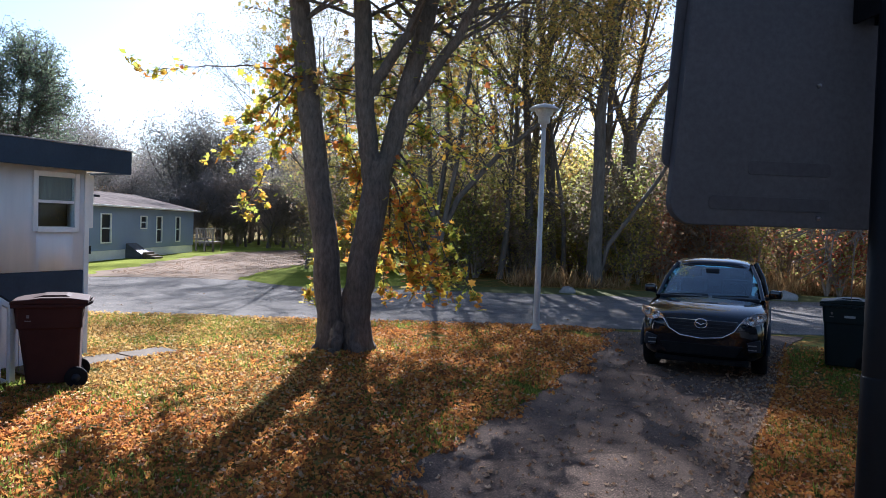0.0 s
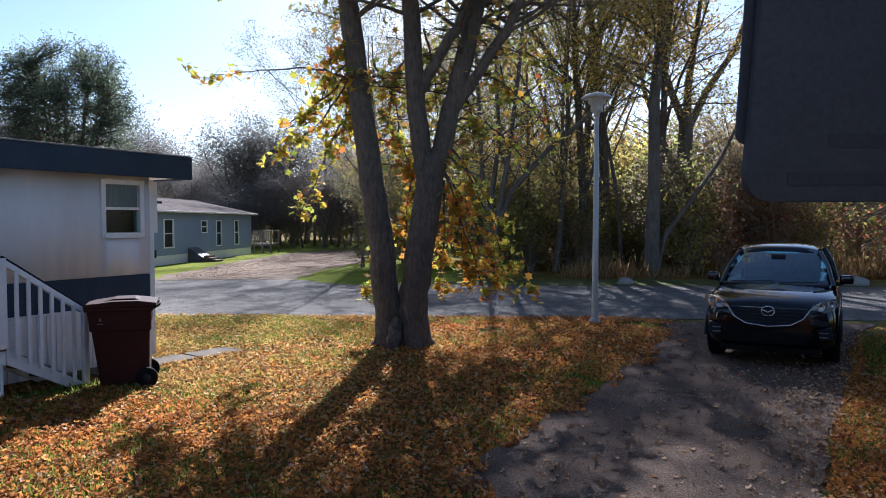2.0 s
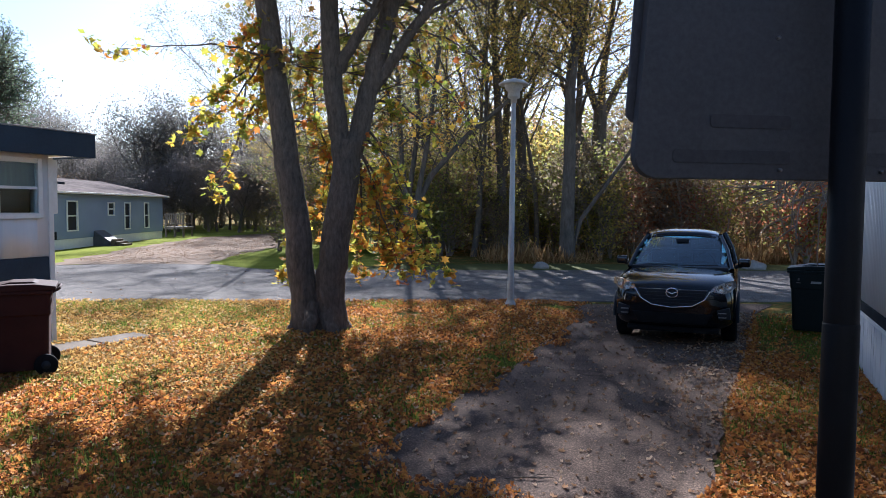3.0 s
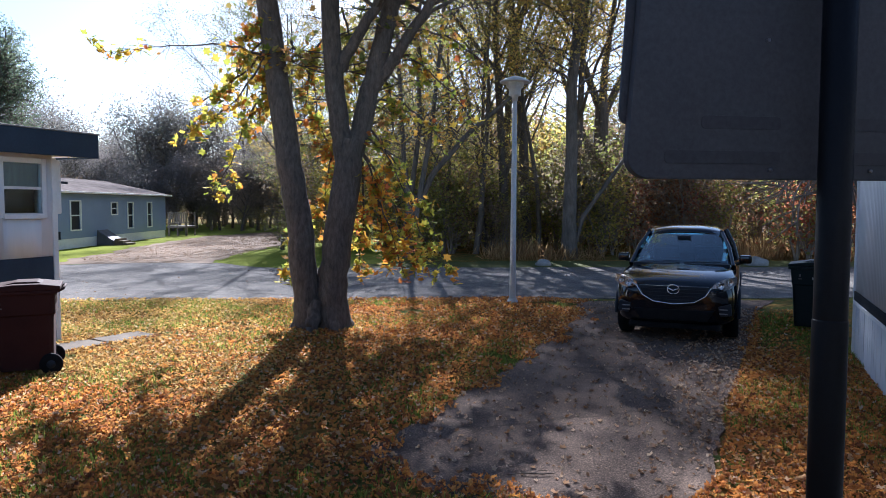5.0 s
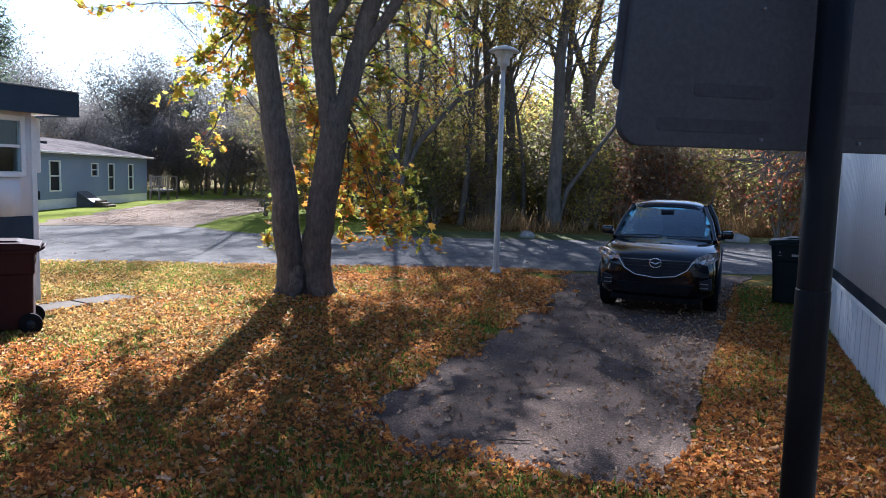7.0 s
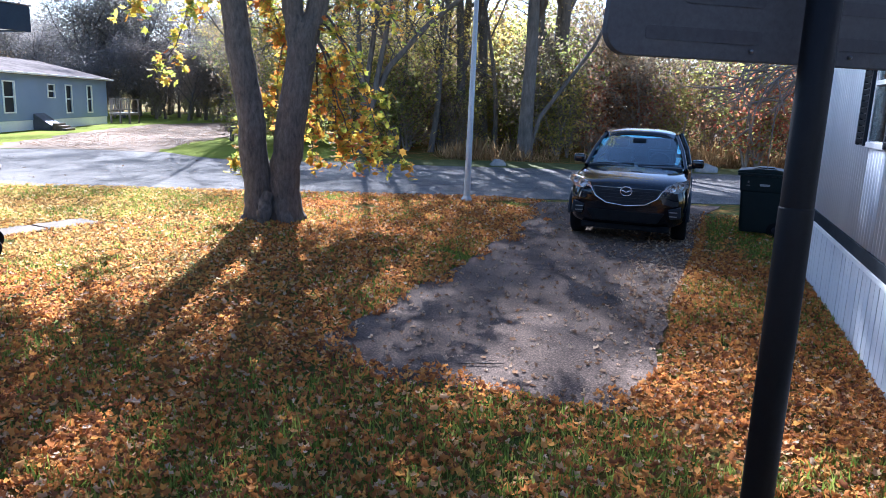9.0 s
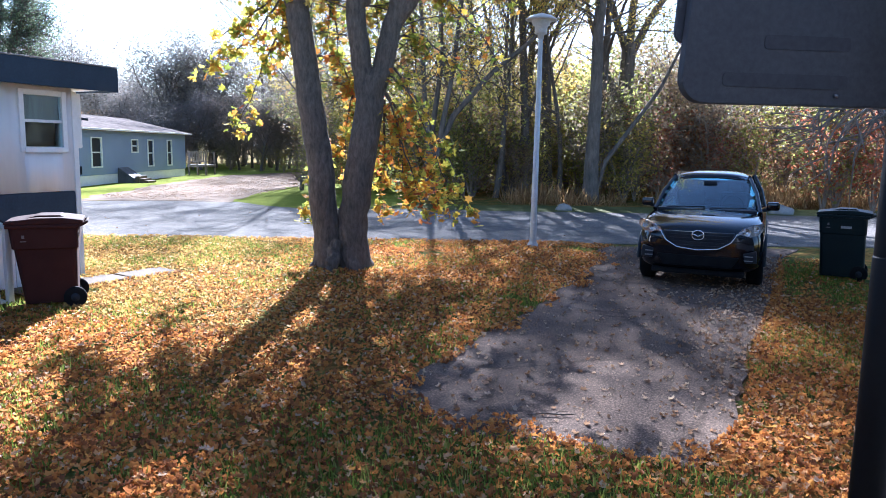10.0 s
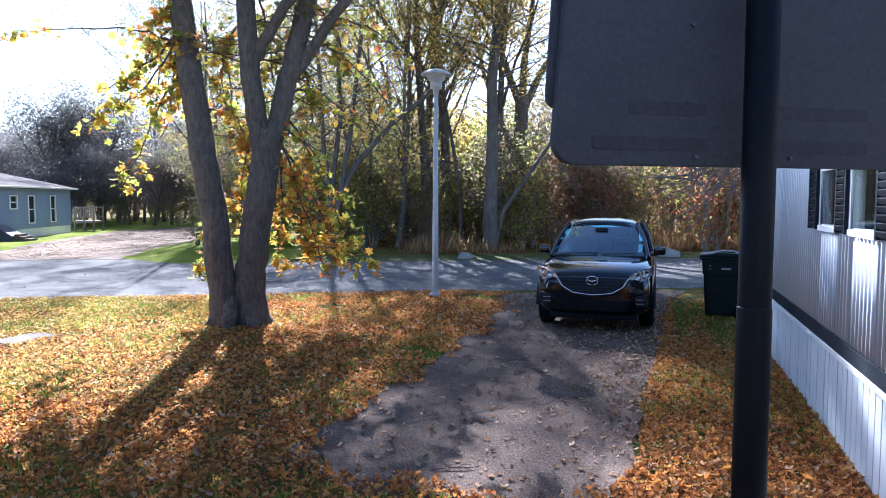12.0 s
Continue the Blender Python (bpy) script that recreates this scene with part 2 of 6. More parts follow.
LOT_LEAF = leaf_material("bleached_leaf", [(0.0, (0.12, 0.07, 0.045)), (0.5, (0.28, 0.175, 0.115)), (1.0, (0.42, 0.31, 0.23))], 0.4)
DRIVE_LEAF = leaf_material("dry_tan_leaf", [(0.0, (0.18, 0.095, 0.055)), (0.5, (0.38, 0.235, 0.15)), (1.0, (0.55, 0.42, 0.32))], 0.4)
GRASS_BLADE = leaf_material("grass_blade", [(0.0, (0.09, 0.13, 0.022)), (0.6, (0.21, 0.27, 0.045)), (1.0, (0.36, 0.34, 0.09))], 0.45)
DRY_GRASS = leaf_material("dry_grass", [(0.0, (0.20, 0.115, 0.055)), (0.6, (0.38, 0.235, 0.115)), (1.0, (0.48, 0.34, 0.17))], 0.5)
WHITE_SIDING = surf("white_siding", (0.60, 0.59, 0.57), (0.74, 0.72, 0.70), 0.55, 1.6, 25, 0.03, stretch=(1, 1.0, 0.12), grain=0.12, spec=0.3)
GREY_SIDING = surf("pale_grey_siding", (0.52, 0.53, 0.55), (0.66, 0.67, 0.68), 0.65, 1.2, 25, 0.03, stretch=(1, 1, 0.15), grain=0.12, spec=0.35)
NAVY_BAND = surf("navy_band", (0.022, 0.036, 0.056), (0.036, 0.052, 0.076), 0.6, 2, 30, 0.05, spec=0.25)
WHITE_PAINT = surf("white_paint", (0.66, 0.65, 0.63), (0.80, 0.79, 0.77), 0.6, 3, 40, 0.1, per_object=0.06, grain=0.25, spec=0.3)
DARK_TRIM = surf("dark_trim", (0.018, 0.022, 0.028), (0.035, 0.04, 0.046), 0.9, 2, 30, 0.05, spec=0.04)
BLUE_SIDING = surf("blue_siding", (0.16, 0.225, 0.38), (0.20, 0.275, 0.45), 0.6, 0.6, 20, 0.05)
SHINGLE = surf("grey_shingles", (0.10, 0.085, 0.08), (0.21, 0.18, 0.165), 0.95, 1.6, 14, 0.5, spec=0.0)
ROOF_METAL = surf("weathered_roof_edge", (0.16, 0.14, 0.13), (0.32, 0.29, 0.26), 0.6, 4, 40, 0.2)
TREATED_WOOD = surf("weathered_wood", (0.12, 0.09, 0.06), (0.21, 0.165, 0.12), 0.9, 2, 30, 0.2, stretch=(1, 1, 0.3))
BROWN_PLASTIC = surf("brown_plastic", (0.032, 0.011, 0.009), (0.048, 0.017, 0.013), 0.8, 2, 80, 0.05, spec=0.12)
GREEN_PLASTIC = surf("dark_green_plastic", (0.005, 0.011, 0.012), (0.008, 0.016, 0.016), 0.45, 2, 80, 0.05, spec=0.15)
BLACK_PLASTIC = surf("black_plastic", (0.016, 0.018, 0.022), (0.024, 0.027, 0.033), 0.6, 3, 60, 0.05, spec=0.2)
BOARD = surf("grey_black_board", (0.054, 0.053, 0.056), (0.070, 0.068, 0.071), 0.7, 3, 60, 0.05, spec=0.15)
BOARD_RIB = surf("ribbed_board", (0.043, 0.043, 0.046), (0.058, 0.056, 0.059), 0.7, 3, 60, 0.05, spec=0.15)
BLACK_METAL = surf("black_metal_paint", (0.005, 0.005, 0.006), (0.009, 0.009, 0.010), 0.5, 4, 60, 0.05, spec=0.12)
RUBBER = surf("rubber", (0.006, 0.006, 0.007), (0.014, 0.014, 0.014), 0.9, 5, 60, 0.1, spec=0.1)
LAMP_PAINT = surf("lamp_post_paint", (0.36, 0.35, 0.33), (0.48, 0.46, 0.44), 0.5, 2, 40, 0.05)
CAR_PAINT = surf("dark_car_paint", (0.003, 0.004, 0.007), (0.004, 0.006, 0.010), 0.0, 1, 200, 0.0, metal=0.0, coat=0.0, spec=0.5)
CHROME = surf("chrome", (0.6, 0.6, 0.6), (0.7, 0.7, 0.7), 0.14, 2, 50, 0.0, metal=1.0)
ALLOY = surf("alloy", (0.22, 0.22, 0.22), (0.3, 0.3, 0.3), 0.35, 2, 50, 0.0, metal=1.0)
SEAT = surf("seat_fabric", (0.03, 0.03, 0.035), (0.05, 0.05, 0.055), 0.8, 4, 60, 0.1)
STONE = surf("boulder", (0.17, 0.155, 0.14), (0.30, 0.275, 0.25), 0.85, 3, 25, 0.5)
TARP = surf("grey_cover", (0.05, 0.055, 0.06), (0.10, 0.10, 0.11), 0.7, 3, 30, 0.3)
CURTAIN = surf("curtain", (0.15, 0.145, 0.14), (0.22, 0.215, 0.205), 0.9, 6, 30, 0.1, stretch=(4, 4, 0.3))
# near-black colour that stands in for the lack of light indoors
ROOM = surf("painted_room_dark", (0.012, 0.013, 0.015), (0.02, 0.021, 0.024), 0.9, 1, 10, 0.0)
GLASS, CAR_GLASS, LENS = glass_material("window_glass", (0.75, 0.85, 0.85), 0.02, 1.25), glass_material("car_glass", (0.22, 0.40, 0.45), 0.02, 1.7), glass_material("lamp_lens", (0.95, 0.95, 0.95))
FAR_GLASS = surf("dark_window_glass", (0.010, 0.014, 0.024), (0.016, 0.022, 0.036), 0.35, 2, 20, 0.0, spec=0.06)
LABEL_GREY = surf("printed_mark", (0.13, 0.12, 0.11), (0.18, 0.17, 0.16), 0.6, 5, 40, 0.0)
LABEL_PALE = surf("pale_sticker", (0.25, 0.25, 0.24), (0.36, 0.36, 0.34), 0.6, 30, 90, 0.0)
VINYL = surf("vinyl_foundation", (0.66, 0.70, 0.74), (0.78, 0.81, 0.83), 0.6, 1, 20, 0.05)


# ---------- mesh helpers ----------
def fast_mesh(name, verts, faces):
    """A mesh from arrays: verts (n, 3), faces (m, k)."""
    me = bpy.data.meshes.new(name)
    verts, faces = np.asarray(verts, np.float32), np.asarray(faces, np.int32)
    n, k = faces.shape
    me.vertices.add(len(verts))
    me.vertices.foreach_set("co", verts.ravel())
    me.loops.add(n * k)
    me.loops.foreach_set("vertex_index", faces.ravel())
    me.polygons.add(n)
    me.polygons.foreach_set("loop_start", np.arange(0, n * k, k, dtype=np.int32))
    me.update(calc_edges=True)
    return me


def smooth(me):
    me.polygons.foreach_set("use_smooth", np.ones(len(me.polygons), bool))
    return me


def link(name, data, material, parent=None, label="", m=None):
    if isinstance(data, bmesh.types.BMesh):
        me = bpy.data.meshes.new(name)
        data.to_mesh(me)
        data.free()
        data = me
    if material is not None and not data.materials:
        data.materials.append(material)
    ob = new(name, data)
    ob.parent = parent
    if m is not None:
        ob.matrix_basis = m
    if label:
        ob["label"] = label
    return ob


def part(name, bm, material, parent, label="", m=None):
    return link(name, bm, material, parent, label, m)


def thing(name, label, category, m=None, group="", kind=""):
    ob = tagged(new(name), label, category, group, kind)
    ob.empty_display_size = 0.2
    if m is not None:
        ob.matrix_basis = m
    return ob


def box(x0, y0, z0, x1, y1, z1, bevel=0.0, bm=None, segments=2):
    """A block between two corners, its edges rounded."""
    own = bmesh.new()
    bmesh.ops.create_cube(own, size=1.0, matrix=Matrix.Translation(((x0 + x1) / 2, (y0 + y1) / 2, (z0 + z1) / 2)) @ Matrix.Diagonal((abs(x1 - x0), abs(y1 - y0), abs(z1 - z0), 1)))
    if bevel:
        bmesh.ops.bevel(own, geom=own.edges[:], offset=bevel, segments=segments, profile=0.6, affect="EDGES")
    if bm is None:
        return own
    tmp = bpy.data.meshes.new("tmp")
    own.to_mesh(tmp)
    own.free()
    bm.from_mesh(tmp)
    bpy.data.meshes.remove(tmp)
    return bm


def prism(outline, y0, y1, bevel=0.0):
    """An outline in x and z, drawn out along y."""
    bm = bmesh.new()
    f = bm.faces.new([bm.verts.new((x, y0, z)) for x, z in outline])
    r = bmesh.ops.extrude_face_region(bm, geom=[f])
    bmesh.ops.translate(bm, verts=[v for v in r["geom"] if isinstance(v, bmesh.types.BMVert)], vec=(0, y1 - y0, 0))
    bmesh.ops.recalc_face_normals(bm, faces=bm.faces[:])
    if bevel:
        bmesh.ops.bevel(bm, geom=bm.edges[:], offset=bevel, segments=2, profile=0.6, affect="EDGES")
    return bm


def lathe(profile, seg=24):
    """(radius, z) pairs turned about the z axis."""
    v, f = [], []
    for r, z in profile:
        for i in range(seg):
            a = 2 * math.pi * i / seg
            v.append((r * math.cos(a), r * math.sin(a), z))
    for j in range(len(profile) - 1):
        for i in range(seg):
            k = (i + 1) % seg
            f.append((j * seg + i, j * seg + k, (j + 1) * seg + k, (j + 1) * seg + i))
    return smooth(fast_mesh("lathe", v, f))


def rings(lines):
    """Tapered tubes: each line is (points, radii, sides). Returns arrays of verts and quads."""
    vs, fs, base = [], [], 0
    for pts, rad, sides in lines:
        pts = np.asarray(pts, float)
        tan = np.gradient(pts, axis=0)
        tan /= np.linalg.norm(tan, axis=1)[:, None] + 1e-9
        ref = np.array([0.0, 0, 1]) if abs(tan[0, 2]) < 0.8 else np.array([1.0, 0, 0])
        side = np.cross(tan, ref)
        side /= np.linalg.norm(side, axis=1)[:, None] + 1e-9
        up = np.cross(side, tan)
        a = np.arange(sides) * 2 * np.pi / sides
        r = np.asarray(rad, float)[:, None, None]
        ring = pts[:, None] + r * (np.cos(a)[None, :, None] * side[:, None] + np.sin(a)[None, :, None] * up[:, None])
        vs.append(ring.reshape(-1, 3))
        n = len(pts)
        i, j = np.meshgrid(np.arange(n - 1), np.arange(sides), indexing="ij")
        k = (j + 1) % sides
        fs.append(np.stack([base + i * sides + j, base + i * sides + k, base + (i + 1) * sides + k, base + (i + 1) * sides + j], -1).reshape(-1, 4))
        base += n * sides
    return np.concatenate(vs), np.concatenate(fs)


def tubes(name, lines):
    return smooth(fast_mesh(name, *rings(lines)))


def turns(rng, n, flat=0.0):
    """Random turns; flat: how near to lying level (0 any, 1 level)."""
    yaw = rng.uniform(0, 2 * np.pi, n)
    tilt = np.abs(rng.normal(0, 1, n)) * (1 - flat) * 1.2 + flat * rng.normal(0, 0.3, n)
    az = rng.uniform(0, 2 * np.pi, n)
    cy, sy, ct, st, ca, sa = np.cos(yaw), np.sin(yaw), np.cos(tilt), np.sin(tilt), np.cos(az), np.sin(az)
    z = np.zeros(n)
    o = np.ones(n)
    rz = np.stack([np.stack([cy, -sy, z], -1), np.stack([sy, cy, z], -1), np.stack([z, z, o], -1)], 1)
    rx = np.stack([np.stack([o, z, z], -1), np.stack([z, ct, -st], -1), np.stack([z, st, ct], -1)], 1)
    ra = np.stack([np.stack([ca, -sa, z], -1), np.stack([sa, ca, z], -1), np.stack([z, z, o], -1)], 1)
    return ra @ rx @ rz


def scatter(name, shape, faces, places, size, turn):
    """Copies of one small shape joined in one mesh."""
    shape, faces = np.asarray(shape, float), np.asarray(faces)
    v = np.einsum("nij,kj->nki", turn, shape) * size[:, None, None] + places[:, None]
    f = faces[None] + (np.arange(len(places)) * len(shape))[:, None, None]
    return fast_mesh(name, v.reshape(-1, 3), f.reshape(-1, faces.shape[1]))


# leaf shapes, about one unit across
LEAF_SIMPLE = ([(0, -0.5, 0), (0.3, 0, 0.08), (0, 0.55, 0), (-0.3, 0, 0.08)], [(0, 1, 2, 3)])
_lobes = [(0, 0.60), (25, 0.30), (52, 0.55), (80, 0.26), (115, 0.45), (150, 0.22), (180, 0.32), (210, 0.22), (245, 0.45), (280, 0.26), (308, 0.55), (335, 0.30)]
LEAF_MAPLE = ([(0, 0, 0)] + [(r * math.sin(radians(a)), r * math.cos(radians(a)), 0.45 * (r - 0.1) ** 2 + 0.05 * math.sin(3 * radians(a))) for a, r in _lobes],
              [(0, 1 + i, 1 + (i + 1) % 12) for i in range(12)])
LEAF_CURLED = ([(0, 0.05, 0), (0, 0.60, 0.30), (0.16, 0.36, 0.12), (0.34, 0.34, 0.40), (0.24, -0.06, 0.20), (0.26, -0.32, 0.44), (0, -0.46, 0.10), (-0.24, -0.30, 0.40), (-0.22, -0.04, 0.26), (-0.38, 0.30, 0.30), (-0.15, 0.34, 0.16)],
               [(0, 1 + i, 1 + (i + 1) % 10) for i in range(10)])
BLADE = ([(-0.05, 0, 0), (0.05, 0, 0), (0.02, 0.12, 0.6), (0.0, 0.35, 1.0)], [(0, 1, 2, 3)])


def upright(rng, n, lean=0.35):
    yaw, t = rng.uniform(0, 2 * np.pi, n), rng.normal(0, lean, n)
    c, s, ct, st, z, o = np.cos(yaw), np.sin(yaw), np.cos(t), np.sin(t), np.zeros(n), np.ones(n)
    rz = np.stack([np.stack([c, -s, z], -1), np.stack([s, c, z], -1), np.stack([z, z, o], -1)], 1)
    rx = np.stack([np.stack([o, z, z], -1), np.stack([z, ct, -st], -1), np.stack([z, st, ct], -1)], 1)
    return rz @ rx


def polar(az, dist):
    """A place on the ground, by its bearing (degrees right of +y) and distance from the porch."""
    return (0.18 + dist * math.sin(radians(az)), -0.7 + dist * math.cos(radians(az)))


# ---------- ground, road, driveway ----------
ROAD_ANGLE = radians(25.0)
RD, RN = np.array([math.cos(ROAD_ANGLE), math.sin(ROAD_ANGLE)]), np.array([-math.sin(ROAD_ANGLE), math.cos(ROAD_ANGLE)])


def road_point(r, s):
    """r metres along the road, s metres across from the porch side."""
    return tuple(RD * r + RN * s)


def sheet(name, outline, z, thick, material, label, category, step=0.35, rough=0.10, seed=3):
    """A flat laid surface with a slightly uneven outline."""
    pts, n = [], len(outline)
    for i in range(n):
        a, b = np.array(outline[i]), np.array(outline[(i + 1) % n])
        k = max(1, int(np.linalg.norm(b - a) / step))
        for j in range(k):
            p = a + (b - a) * j / k
            w = noise.noise_vector(Vector((p[0] * 0.9, p[1] * 0.9, seed))) * rough + noise.noise_vector(Vector((p[0] * 4, p[1] * 4, seed))) * rough * 0.5
            pts.append((p[0] + w[0], p[1] + w[1]))
    bm = bmesh.new()
    top = [bm.verts.new((x, y, z)) for x, y in pts]
    low = [bm.verts.new((x, y, z - thick)) for x, y in pts]
    f = bm.faces.new(top)
    for i in range(len(pts)):
        k = (i + 1) % len(pts)
        bm.faces.new((top[k], top[i], low[i], low[k]))
    bmesh.ops.triangulate(bm, faces=[f])
    bmesh.ops.recalc_face_normals(bm, faces=bm.faces[:])
    return tagged(link(name, bm, material), label, category, kind="structure")


def make_ground():
    n, half = 121, 60.0
    u = np.linspace(-1, 1, n)
    u = np.sign(u) * np.abs(u) ** 1.6 * half
    far = np.array([-1500.0, -400.0, -140.0])
    xs = np.concatenate([far, u, -far[::-1]])
    X, Y = np.meshgrid(xs, xs, indexing="ij")
    Y = Y + 8.0
    Z = np.zeros_like(X)
    for i in range(len(xs)):
        for j in range(len(xs)):
            Z[i, j] = -0.012 + 0.012 * noise.noise(Vector((X[i, j] * 0.8, Y[i, j] * 0.8, 0)))
    m = len(xs)
    V = np.stack([X, Y, Z], -1).reshape(-1, 3)
    i, j = np.meshgrid(np.arange(m - 1), np.arange(m - 1), indexing="ij")
    F = np.stack([i * m + j, (i + 1) * m + j, (i + 1) * m + j + 1, i * m + j + 1], -1).reshape(-1, 4)
    return tagged(link("ground", smooth(fast_mesh("ground", V, F)), GROUND), "leaf-littered autumn lawn with thin grass", "ground", kind="structure")


make_ground()
# added wall, never in view: blocks sky and darkens reflections in car and plastics
tagged(link("added_south_wall", box(-14.0, -6.3, 0.0, 1.5, -6.0, 4.2), surf("dark_added_wall", (0.05, 0.048, 0.045), (0.075, 0.07, 0.066), 0.7, 1.0, 20, 0.1)), "added unseen dark wall that cuts sky light and reflections", "wall", kind="structure")
sheet("road", [road_point(-70, 14.5), road_point(70, 14.5), road_point(70, 22.3), road_point(-4.5, 22.3), road_point(-5.5, 22.9), road_point(-6.9, 24.4), road_point(-9.8, 24.5), road_point(-11.6, 23.7), road_point(-70, 24.2)],
      0.006, 0.05, ROAD, "grey worn asphalt road with pale wear", "road", 0.5, 0.12)
DRIVE_OUTLINE = [(-2.55, 4.1), (-1.7, 3.75), (-0.9, 3.85), (-0.15, 3.85), (0.10, 4.9), (0.12, 7.0), (0.30, 10.0), (0.45, 14.0), (0.9, 15.95), (-2.9, 14.15), (-2.45, 11.5), (-2.42, 8.0), (-2.5, 5.4)]
sheet("driveway", DRIVE_OUTLINE, 0.010, 0.05, DRIVE, "cracked dark asphalt driveway with scattered leaves", "driveway", 0.22, 0.10, 9)
LOT_OUTLINE = [(-21.4, 16.3), (-20.7, 16.3), (-19.5, 17.8), (-16.75, 19.1), (-17.9, 21.4), (-19.25, 23.9), (-20.9, 28.9), (-22.5, 34.5), (-26.5, 44.0), (-32.4, 44.7), (-31.5, 35.7), (-26.6, 25.8), (-23.4, 20.3)]
sheet("gravel_lot", LOT_OUTLINE,
      0.012, 0.05, LOT, "leaf-strewn gravel lot across the road", "gravel lot", 0.5, 0.45, 5)
sheet("green_lawn", [(-13.6, 17.9), (-12.6, 18.5), (-11.0, 21.5), (-12.0, 26.5), (-20, 44), (-28, 60), (-52, 60), (-60, 30), (-34, 9.9)],
      0.004, 0.05, LAWN, "sunlit green grass round the far house", "lawn", 0.6, 0.3, 6)
# grass strip whose dark green already holds the wood's shade
sheet("verge", [road_point(-5.0, 22.2), road_point(45, 22.4), road_point(45, 25.2), road_point(-5.0, 24.8)], 0.003, 0.05, VERGE, "green grass verge along the road, coloured darker for shade", "verge", 0.5, 0.35, 7)
# concrete walk in sections
walkway = thing("concrete_walk", "narrow pale concrete walk half covered by leaves", "walkway", kind="structure")
for i in range(3):
    bm = box(-0.27, 0.02, 0, 0.27, 0.78, 0.022, 0.008)
    part("slab", bm, CONCRETE, walkway, m=pose(-8.62 + 0.10 * i + (0.04 if i == 2 else 0.0), 5.35 + 0.79 * i, 0.0, 0, 0.5 * (i - 1), -6 - 2 * i))


# ---------- left home ----------
def window_unit(parent, x, y0, y1, z0, z1, side, trim=0.07, rail=True, name="window_unit", blind=True, proud=0.035):
    """A sash window in a wall that faces along x (side +1 or -1), with curtain behind the panes."""
    w = part(name, box(x, y0 - trim, z0 - trim, x + side * proud, y0, z1 + trim, 0.004), WHITE_PAINT, parent, "white window casing")
    part("jamb", box(x, y1, z0 - trim, x + side * proud, y1 + trim, z1 + trim, 0.006), WHITE_PAINT, w)
    part("head", box(x, y0 + 0.002, z1, x + side * (proud - 0.002), y1 - 0.002, z1 + trim, 0.006), WHITE_PAINT, w)
    part("sill", box(x, y0 - 0.02, z0 - trim - 0.01, x + side * (proud + 0.015), y1 + 0.02, z0 - 0.01, 0.006), WHITE_PAINT, w)
    zm = z0 + 0.5 * (z1 - z0)
    if rail:
        part("meeting_rail", box(x - side * 0.02, y0 + 0.002, zm - 0.02, x + side * 0.015, y1 - 0.002, zm + 0.02, 0.004), WHITE_PAINT, w)
    for a, b, off in ((z0, zm, 0.004), (zm, z1, -0.006)):
        p = part("pane", box(x + side * off, y0, a, x + side * (off + 0.004), y1, b), GLASS, w, "glass pane")
        p.visible_shadow = False
    if blind:
        part("curtain", box(x - side * 0.05, y0, zm - 0.02, x - side * 0.04, y1, z1), CURTAIN, w)
    # flat near-black sheet in place of a room's shade
    part("room_shade_sheet", box(x - side * 0.30, y0 - 0.12, z0 - 0.3, x - side * 0.29, y1 + 0.12, z1 + 0.1), ROOM, w)
    return w


def ribbed_wall(x, y0, y1, z0, z1, side, period, depth, duty=0.5):
    """Ribbed sheet metal facing along x; the ribs stand upright."""
    ys, ds = [], []
    y = y0
    while y < y1 - period:
        for f, d in ((0.0, 0.0), (duty * 0.7, 0.0), (duty, 1.0), (duty + (1 - duty) * 0.7, 1.0)):
            ys.append(y + f * period)
            ds.append(d)
        y += period
    if not ys:
        ys, ds = [y0], [0.0]
    ys.append(y1)
    ds.append(0.0)
    v = [(x + side * d * depth, yy, z) for z in (z0, z1) for yy, d in zip(ys, ds)]
    v += [(x - side * 0.08, yy, z) for z in (z0, z1) for yy in ys]
    n = len(ys)
    f = [(i, i + 1, n + i + 1, n + i) for i in range(n - 1)] + [(2 * n + i + 1, 2 * n + i, 3 * n + i, 3 * n + i + 1) for i in range(n - 1)]
    f += [(n + i, n + i + 1, 3 * n + i + 1, 3 * n + i) for i in range(n - 1)] + [(i + 1, i, 2 * n + i, 2 * n + i + 1) for i in range(n - 1)]
    f += [(0, n, 3 * n, 2 * n), (n - 1, 2 * n - 1, 4 * n - 1, 3 * n - 1)]
    return fast_mesh("ribbed_wall", v, f)


def wall_with_hole(x, y0, y1, z0, z1, holes, side, period, depth):
    """Ribbed walling built round window openings."""
    cuts = sorted({y0, y1, *[h[0] for h in holes], *[h[1] for h in holes]})
    out = []
    for a, b in zip(cuts, cuts[1:]):
        hit = [h for h in holes if h[0] <= a + 1e-6 and b <= h[1] + 1e-6]
        if hit:
            out += [(a, b, z0, hit[0][2]), (a, b, hit[0][3], z1)]
        else:
            out.append((a, b, z0, z1))
    bm = bmesh.new()
    for a, b, c, d in out:
        tmp = ribbed_wall(x, a, b, c, d, side, period, depth)
        bm.from_mesh(tmp)
        bpy.data.meshes.remove(tmp)
    return bm


